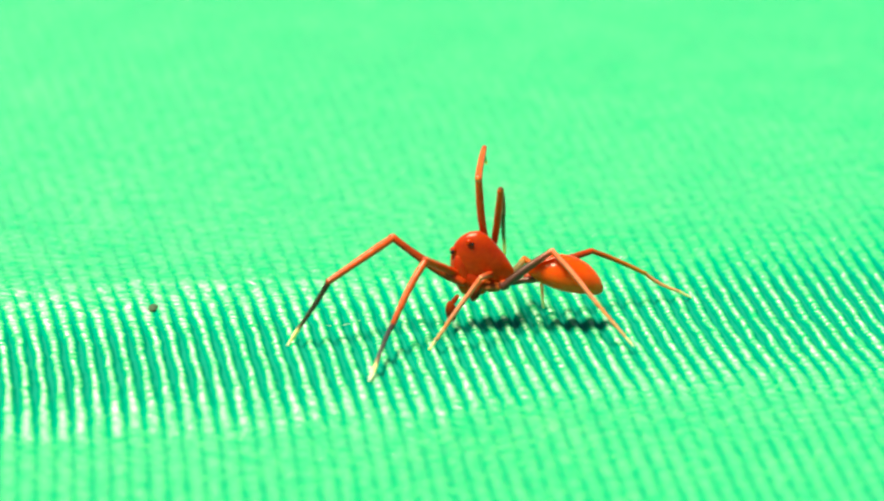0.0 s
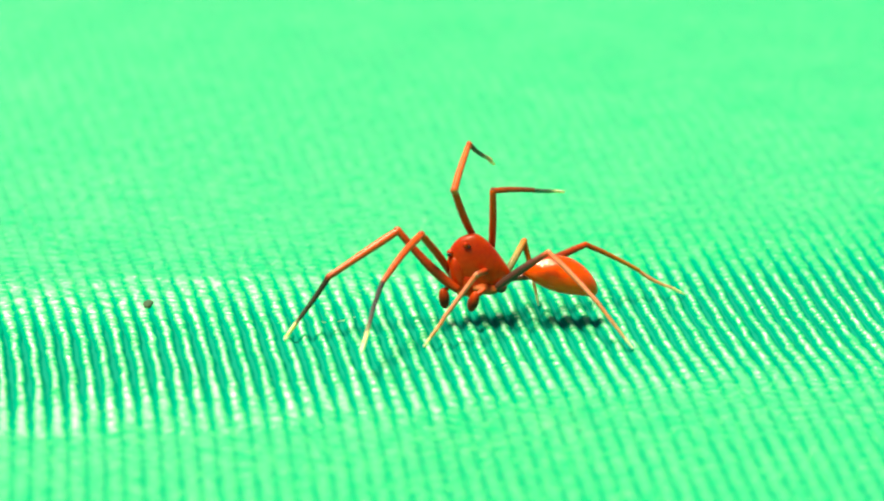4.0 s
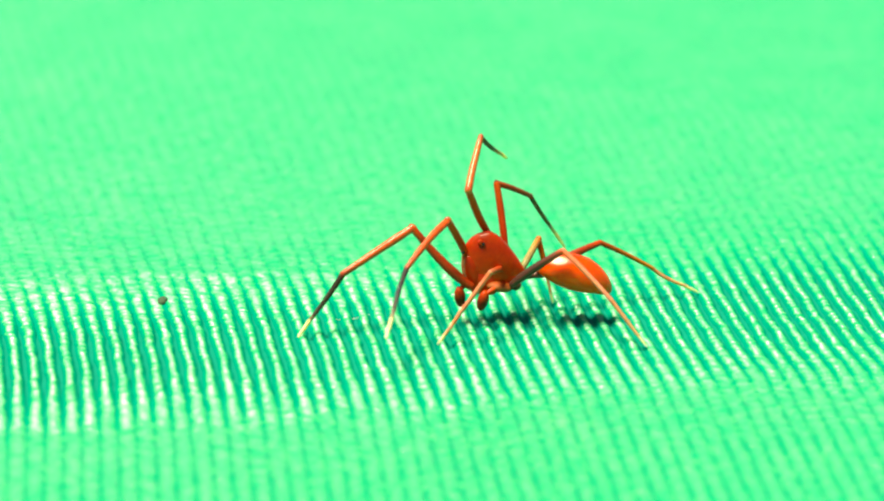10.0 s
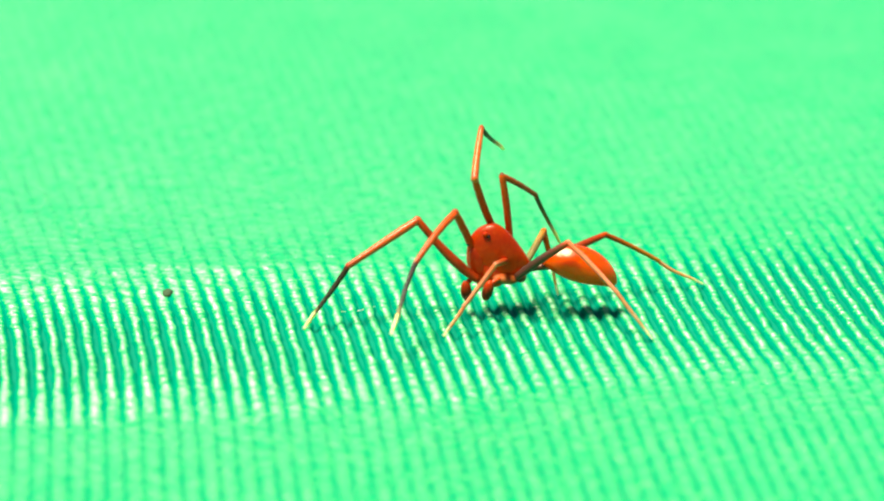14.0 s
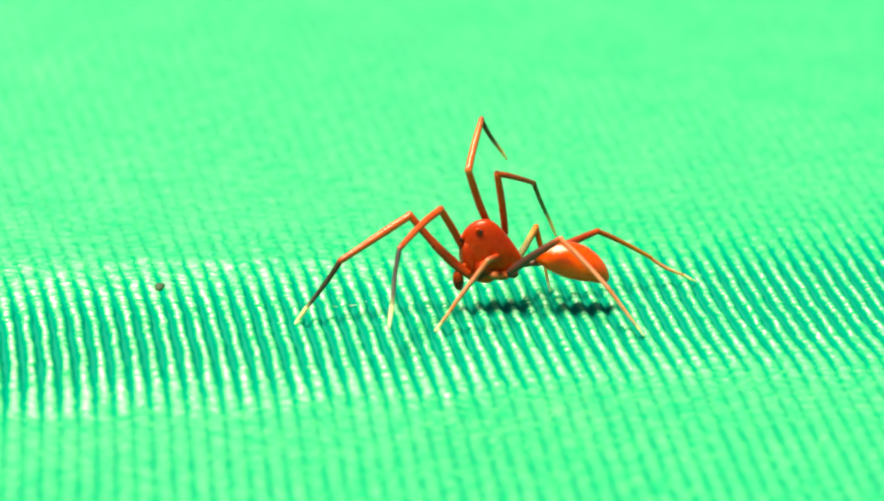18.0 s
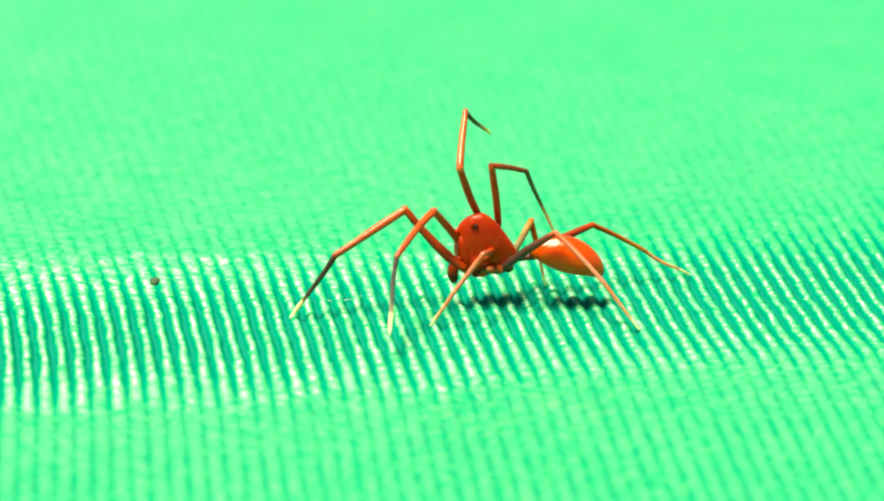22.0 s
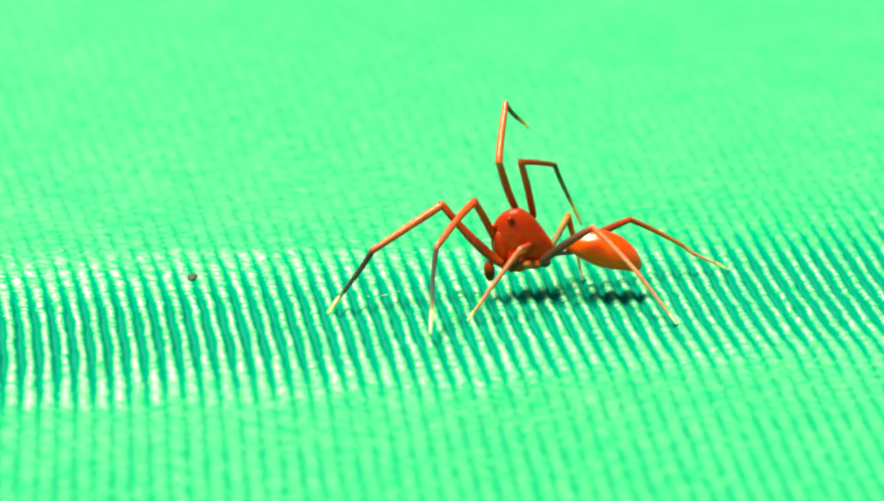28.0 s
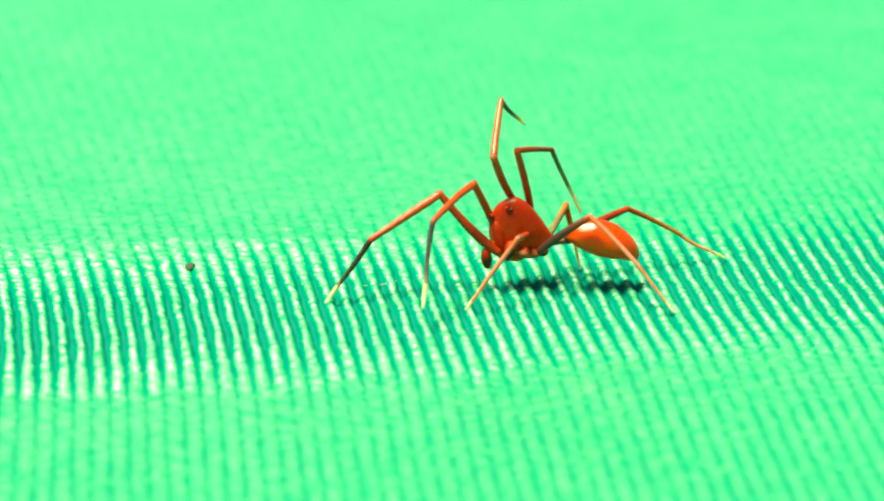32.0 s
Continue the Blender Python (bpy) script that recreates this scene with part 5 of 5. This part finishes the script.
    walk(reaching_leg[3], [
        (0, mm(-2.175, -4.137, 4.49, 55.4, 13.5, -18.8)),
        (0.2, mm(-2.029, -4.128, 4.681, 54.3, 7.5, -13.4)),
        (0.4, mm(-2.971, -3.945, 4.422, 69.5, -9.7, -26.1)),
        (0.5, mm(-2.519, -4.203, 4.465, 72.6, -7.2, -21.1)),
        (1, mm(-1.711, -4.212, 5.147, 68.6, 3.2, -19.9)),
        (1.2, mm(-2.307, -3.222, 5.925, 56.6, -5.8, -22.4)),
        (1.4, mm(-2.321, -3.156, 5.928, 53, -2.3, -19.2)),
        (1.5, mm(-1.955, -4.153, 5.18, 56.8, 4.3, -23.7)),
        (1.6, mm(-1.854, -4.13, 4.882, 56.8, 19.5, -16.9)),
        (1.8, mm(-2.647, -3.807, 3.722, 63.8, 18, -15.9)),
        (2, mm(-2.387, -4.21, 4.537, 70.5, 12.2, -23.3)),
        (2.4, mm(-2.448, -4.264, 4.392, 64.1, 4.4, -22.8)),
        (2.5, mm(-0.52, -2.34, 7.173, 23.2, 12.6, -18.5)),
        (2.6, mm(-1.316, -0.902, 7.533, 15.9, -3.7, -19.7)),
        (2.7, mm(-0.305, -2.52, 7.141, 22.3, 18.7, -32.3)),
        (2.8, mm(-1.562, -3.769, 5.91, 52, 12.1, -30.6)),
        (3, mm(-1.534, -3.447, 5.792, 40.2, 21.9, -19.4)),
        (3.2, mm(-2.052, -4.47, 4.431, 70.2, 11.7, -20.3)),
        (3.5, mm(-2.466, -4.585, 3.341, 85.6, 2.5, -20.2)),
        (5.5, mm(-2.018, -4.502, 4.371, 76.1, 4.5, -19.8)),
        (6, mm(-2.243, -4.666, 3.372, 85.3, 5.4, -16.1)),
        (7, mm(-2.437, -4.614, 3.171, 86.4, 4.7, -18.3)),
        (8, mm(-2.526, -4.589, 2.863, 90.2, 3.2, -18.4)),
        (9, mm(-2.544, -4.572, 2.978, 86.8, -0.8, -18.1)),
        (10, mm(-2.535, -4.6, 2.743, 91.1, -0.8, -18.7)),
        (11, mm(-2.679, -4.539, 2.834, 87.9, -2.7, -21.2)),
        (12, mm(-2.652, -4.524, 2.994, 82.9, -2.3, -19.8)),
        (13, mm(-2.596, -4.541, 2.568, 86.9, -2.8, -17.1)),
        (14, mm(-2.656, -4.572, 2.283, 95.9, -1.5, -22.3)),
        (14.5, mm(-2.337, -4.564, 3.732, 83.4, 5, -21.5)),
        (16.5, mm(-2.234, -4.485, 1.441, 117.1, -7.4, -20.2)),
        (17, mm(-2.388, -4.284, 1.126, 122.8, -0.6, -21.1)),
        (18, mm(-2.213, -4.626, 2.336, 106.5, 3.6, -15.7)),
        (19, mm(-2.308, -4.561, 1.96, 109.2, 1.5, -15.6)),
        (20, mm(-2.297, -4.581, 2.136, 108.1, 1.9, -16.5)),
        (21, mm(-2.219, -4.513, 3.362, 95.1, 0.4, -16.1)),
        (22, mm(-2.03, -4.721, 3.211, 92.8, 4.8, -13.5)),
        (23, mm(-2.232, -4.651, 2.314, 104.8, 2.3, -15.6)),
        (24, mm(-2.179, -4.673, 2.365, 104.1, 1.6, -14.7)),
        (25, mm(-2.22, -4.628, 2.691, 100.9, -1.8, -15.5)),
        (25.5, mm(-2.11, -4.699, 2.338, 104.5, -3.2, -14.9)),
        (27.5, mm(-1.971, -4.788, 2.558, 99.8, 0.6, -11.5)),
        (28, mm(-2.277, -4.54, 1.731, 113.1, 1.5, -16.8)),
        (29, mm(-2.275, -4.532, 2.622, 105.5, -2.6, -18.3)),
        (30, mm(-2.3, -4.468, 1.793, 115.4, 2.8, -17.2)),
        (31, mm(-2.196, -4.584, 2.014, 111.2, 0.8, -16.1)),
        (32, mm(-2.343, -4.379, 1.686, 119, 2.6, -20))])
    walk(hind_leg[0], [
        (0, mm(-0.47, -1.385, 1.814, -12.1, 54.7, -3.8)),
        (0.5, mm(-0.469, -1.392, 1.794, -12.1, 54.8, -3.8)),
        (1, mm(-0.451, -1.402, 1.764, -12.1, 53.7, -3.5)),
        (1.5, mm(-0.339, -1.391, 1.797, -5.9, 51.7, -3.1)),
        (2, mm(-0.367, -1.397, 1.78, -1.7, 51.2, -3.2)),
        (2.5, mm(-0.429, -1.401, 1.768, -12.1, 56.1, -4.2)),
        (3, mm(-0.447, -1.41, 1.742, -3.9, 54.1, -3.6)),
        (4, mm(-0.449, -1.41, 1.741, -1.3, 54.1, -3.5)),
        (32, mm(-0.449, -1.41, 1.741, -1.3, 54.1, -3.5))])
    walk(hind_leg[1], [
        (0, mm(0, 0, 2.313, 85.6, 12.3, 58.5)),
        (0.5, mm(0, 0, 2.313, 85.3, 12.2, 58.4)),
        (1, mm(0, 0, 2.313, 86.4, 12.5, 58.7)),
        (1.5, mm(0, 0, 2.313, 86.4, 18.9, 61.4)),
        (2, mm(0, -0, 2.313, 84.2, 23.1, 62.6)),
        (2.5, mm(0, 0, 2.313, 84.1, 11.8, 57.8)),
        (3, mm(0, -0, 2.313, 81.3, 19.8, 60.5)),
        (4, mm(0, 0, 2.313, 75.9, 21.4, 56.7)),
        (32, mm(0, 0, 2.313, 75.9, 21.4, 56.7))])
    walk(hind_leg[2], [
        (0, mm(2.334, -1.376, 2.518, 85.6, 13.1, 58.5)),
        (0.5, mm(2.331, -1.378, 2.529, 85.3, 13, 58.3)),
        (1, mm(2.336, -1.377, 2.478, 86.4, 13.3, 58.7)),
        (1.5, mm(2.407, -1.25, 2.474, 86.4, 19.7, 61.3)),
        (2, mm(2.45, -1.148, 2.564, 84.2, 23.9, 62.5)),
        (2.5, mm(2.316, -1.393, 2.587, 84.1, 12.6, 57.7)),
        (3, mm(2.405, -1.203, 2.7, 81.3, 20.6, 60.3)),
        (4, mm(2.335, -1.246, 2.928, 84.7, 23.5, 66.4)),
        (32, mm(2.335, -1.246, 2.928, 84.7, 23.5, 66.4))])
    walk(hind_leg[3], [
        (0, mm(3.834, -2.261, 2.649, 85.6, 13.1, 58.5)),
        (0.5, mm(3.83, -2.265, 2.667, 85.3, 13, 58.3)),
        (1, mm(3.839, -2.262, 2.585, 86.4, 13.3, 58.7)),
        (1.5, mm(3.954, -2.054, 2.577, 86.4, 19.7, 61.3)),
        (2, mm(4.025, -1.886, 2.725, 84.2, 23.9, 62.5)),
        (2.5, mm(3.806, -2.289, 2.763, 84.1, 12.6, 57.7)),
        (3, mm(3.952, -1.976, 2.949, 81.3, 20.6, 60.3)),
        (4, mm(3.954, -1.884, 3.076, 84.7, 23.5, 66.4)),
        (32, mm(3.954, -1.884, 3.076, 84.7, 23.5, 66.4))])
    walk(far_hind_leg[0], [
        (0, mm(0.484, 0.048, 1.675, -60.3, 63.4, -37.4)),
        (0.5, mm(0.485, 0.041, 1.656, -55.3, 62.4, -33.9)),
        (1, mm(0.503, 0.031, 1.625, -50.4, 61.2, -30.6)),
        (1.5, mm(0.615, 0.042, 1.659, -41.5, 61.1, -30.5)),
        (2, mm(0.587, 0.036, 1.641, -43.7, 60.8, -29.9)),
        (2.5, mm(0.525, 0.032, 1.63, -51.9, 62.2, -33.2)),
        (3, mm(0.507, 0.023, 1.603, -49.3, 60.9, -29.9)),
        (4, mm(0.504, 0.023, 1.603, -52.3, 60.7, -29.4)),
        (32, mm(0.504, 0.023, 1.603, -52.3, 60.7, -29.4))])
    walk(far_hind_leg[1], [
        (0, mm(-0, 0, 2.928, -10.8, 39.9, -3.6)),
        (0.5, mm(0, -0, 2.928, -15.8, 42.7, -5.7)),
        (1, mm(0, -0, 2.928, -21.3, 45.2, -8.2)),
        (1.5, mm(0, -0, 2.928, -43.4, 43.4, -16.6)),
        (2, mm(0, 0, 2.928, -36.9, 44.9, -14.5)),
        (2.5, mm(0, -0, 2.928, -22.9, 42.5, -8.1)),
        (3, mm(0, -0, 2.928, -22.2, 45.5, -8.6)),
        (4, mm(-0, 0, 2.928, -13.8, 46.7, -5.4)),
        (32, mm(-0, 0, 2.928, -13.8, 46.7, -5.4))])
    walk(far_hind_leg[2], [
        (0, mm(1.675, 0.388, 4.898, 8.4, 45.6, 17.8)),
        (0.5, mm(1.769, 0.539, 4.778, 6.4, 47.8, 16.5)),
        (1, mm(1.846, 0.692, 4.646, 4.1, 50.1, 14.9)),
        (1.5, mm(1.764, 1.35, 4.309, -10.7, 51.8, 4.2)),
        (2, mm(1.82, 1.154, 4.41, -5.6, 51.9, 7.8)),
        (2.5, mm(1.755, 0.776, 4.705, 2.6, 48.8, 13.6)),
        (3, mm(1.855, 0.72, 4.625, 3.6, 50.7, 14.6)),
        (4, mm(1.898, 0.448, 4.67, 9, 50, 18.6)),
        (32, mm(1.898, 0.448, 4.67, 9, 50, 18.6))])
    walk(far_hind_leg[3], [
        (0, mm(2.843, 0.514, 6.025, 8.4, 45.6, 17.8)),
        (0.5, mm(2.969, 0.704, 5.865, 6.4, 47.8, 16.5)),
        (1, mm(3.08, 0.9, 5.687, 4.1, 50.1, 14.9)),
        (1.5, mm(2.995, 1.741, 5.298, -10.7, 51.8, 4.2)),
        (2, mm(3.061, 1.484, 5.41, -5.6, 51.9, 7.8)),
        (2.5, mm(2.962, 0.991, 5.775, 2.6, 48.8, 13.6)),
        (3, mm(3.097, 0.937, 5.655, 3.6, 50.7, 14.6)),
        (4, mm(3.147, 0.6, 5.704, 9, 50, 18.6)),
        (32, mm(3.147, 0.6, 5.704, 9, 50, 18.6))])
    walk(far_leg[0], [
        (0, mm(-0.285, -0.083, 1.603, -83.1, 25.5, -18.1)),
        (0.5, mm(-0.283, -0.089, 1.583, -82.6, 25.1, -16.5)),
        (1, mm(-0.266, -0.1, 1.553, -80, 24.7, -15.1)),
        (1.5, mm(-0.154, -0.088, 1.586, -59.2, 27.4, -21.5)),
        (2, mm(-0.181, -0.094, 1.569, -61.1, 25.8, -18.2)),
        (2.5, mm(-0.244, -0.098, 1.557, -61.6, 24.7, -15.6)),
        (3, mm(-0.262, -0.107, 1.531, -57.8, 24.8, -15.9)),
        (4, mm(-0.264, -0.108, 1.53, -56.1, 24, -14.3)),
        (32, mm(-0.264, -0.108, 1.53, -56.1, 24, -14.3))])
    walk(far_leg[1], [
        (0, mm(0, 0, 2.03, 130.7, -39.2, 43)),
        (0.5, mm(0, 0, 2.03, 129.8, -40.2, 43.3)),
        (1, mm(0, 0, 2.03, 129.6, -39.8, 46.1)),
        (1.5, mm(-0, 0, 2.03, 159.6, -50.9, 99.2)),
        (2, mm(0, -0, 2.03, 167.5, -40.5, 82.2)),
        (2.5, mm(0, 0, 2.03, 135.7, -38.9, 77)),
        (3, mm(0, 0, 2.03, 114.4, -50, 106.2)),
        (4, mm(-0, 0, 2.03, 134.7, -49, 96.7)),
        (32, mm(-0, 0, 2.03, 134.7, -49, 96.7))])
    walk(far_leg[2], [
        (0, mm(0.805, -0.268, 1.532, 93.4, -20.2, 149.3)),
        (0.5, mm(0.814, -0.272, 1.549, 95.2, -21.5, 148.1)),
        (1, mm(0.825, -0.236, 1.548, 97.9, -21.6, 147.4)),
        (1.5, mm(0.223, 0.762, 1.449, 111.7, 3.7, 128.2)),
        (2, mm(0.295, 0.589, 1.299, 104.7, -2.2, 129.3)),
        (2.5, mm(0.769, 0.275, 1.482, 111.5, -10.4, 143.1)),
        (3, mm(0.773, 0.549, 1.769, 125.8, -5.6, 137.9)),
        (4, mm(0.634, 0.6, 1.576, 120.5, -3.6, 133.3)),
        (32, mm(0.634, 0.6, 1.576, 120.5, -3.6, 133.3))])
    walk(far_leg[3], [
        (0, mm(1.403, 0.79, 1.464, 93.4, -20.2, 149.3)),
        (0.5, mm(1.42, 0.779, 1.446, 95.2, -21.5, 148.1)),
        (1, mm(1.422, 0.814, 1.394, 97.9, -21.6, 147.4)),
        (1.5, mm(1.131, 1.439, 1, 111.7, 3.7, 128.2)),
        (2, mm(1.199, 1.343, 0.991, 104.7, -2.2, 129.3)),
        (2.5, mm(1.385, 1.23, 1.044, 111.5, -10.4, 143.1)),
        (3, mm(1.384, 1.328, 1.06, 125.8, -5.6, 137.9)),
        (4, mm(1.37, 1.348, 0.959, 120.5, -3.6, 133.3)),
        (32, mm(1.37, 1.348, 0.959, 120.5, -3.6, 133.3))])
    walk(head, [
        (0, mm(-1.362, -0.392, 2.546)),
        (0.5, mm(-1.337, -0.431, 2.433)),
        (1, mm(-1.308, -0.449, 2.382)),
        (1.5, mm(-1.121, -0.430, 2.438)),
        (2, mm(-1.167, -0.440, 2.409)),
        (2.5, mm(-1.271, -0.446, 2.390)),
        (3, mm(-1.301, -0.462, 2.346)),
        (3.5, mm(-1.304, -0.463, 2.341)),
        (6, mm(-1.305, -0.462, 2.345)),
        (32, mm(-1.305, -0.462, 2.345))])
    walk(belly, [
        (0, mm(1.905, -0.733, 1.988, 0, -1.2, 0)),
        (0.5, mm(1.873, -0.736, 1.861, 0, 2.2, 0)),
        (1, mm(1.899, -0.740, 1.824, 0, 1.7, 0)),
        (1.5, mm(2.058, -0.735, 1.846, 0, 2.9, 0)),
        (2, mm(2.024, -0.738, 1.738, 0, 5.7, 0)),
        (2.5, mm(1.928, -0.739, 1.892, 0, -0.4, 0)),
        (3, mm(1.908, -0.743, 1.858, 0, -0.8, 0)),
        (3.5, mm(1.884, -0.744, 1.844, 0, -0.5, 0)),
        (6, mm(1.889, -0.743, 1.834, 0, 0.0, 0)),
        (32, mm(1.889, -0.743, 1.834, 0, 0.0, 0))])
    walk(dark_palp, [
        (0, mm(-1.107, -0.873, -1.767, 0, -12, 0)),
        (0.5, mm(-1.308, -0.709, -1.292, 0, -12, 0)),
        (1, mm(-1.306, -0.719, -1.321, 0, -12, 0)),
        (1.5, mm(-1.225, -0.720, -1.323, 0, -12, 0)),
        (2, mm(-1.083, -0.651, -1.122, 0, -12, 0)),
        (2.5, mm(-1.518, -0.628, -1.057, 0, -12, 0)),
        (3, mm(-1.283, -0.671, -1.180, 0, -12, 0)),
        (3.5, mm(-1.237, -0.671, -1.181, 0, -12, 0)),
        (6, mm(-1.272, -0.709, -1.292, 0, -12, 0)),
        (9, mm(-1.168, -0.686, -1.225, 0, -12, 0)),
        (13, mm(-1.232, -0.715, -1.310, 0, -12, 0)),
        (14, mm(-1.137, -0.717, -1.315, 0, -12, 0)),
        (17, mm(-1.205, -0.634, -1.074, 0, -12, 0)),
        (19, mm(-1.074, -0.636, -1.080, 0, -12, 0)),
        (21, mm(-1.160, -0.604, -0.986, 0, -12, 0)),
        (24, mm(-1.149, -0.661, -1.152, 0, -12, 0)),
        (25, mm(-1.139, -0.624, -1.045, 0, -12, 0)),
        (28, mm(-1.187, -0.654, -1.133, 0, -12, 0)),
        (32, mm(-1.208, -0.633, -1.070, 0, -12, 0))])
    walk(other_palp, [
        (0, mm(-0.173, -0.809, -0.966, 0, 10, 0)),
        (0.5, mm(-0.160, -0.850, -1.086, 0, 10, 0)),
        (1, mm(0.014, -0.923, -1.299, 0, 10, 0)),
        (1.5, mm(0.115, -0.910, -1.262, 0, 10, 0)),
        (2, mm(0.711, -0.947, -1.368, 0, 10, 0)),
        (2.5, mm(-0.004, -0.959, -1.404, 0, 10, 0)),
        (3, mm(-0.246, -0.966, -1.423, 0, 10, 0)),
        (3.5, mm(-0.113, -0.910, -1.260, 0, 10, 0)),
        (6, mm(-0.234, -0.904, -1.244, 0, 10, 0)),
        (9, mm(-0.303, -0.931, -1.320, 0, 10, 0)),
        (11, mm(-0.302, -0.914, -1.271, 0, 10, 0)),
        (13, mm(-0.173, -0.888, -1.196, 0, 10, 0)),
        (14, mm(-0.316, -0.898, -1.226, 0, 10, 0)),
        (14.5, mm(-0.317, -0.887, -1.194, 0, 10, 0)),
        (17, mm(-0.256, -0.701, -0.653, 0, 10, 0)),
        (24, mm(-0.221, -0.742, -0.774, 0, 10, 0)),
        (32, mm(-0.344, -0.729, -0.736, 0, 10, 0))])


motions()
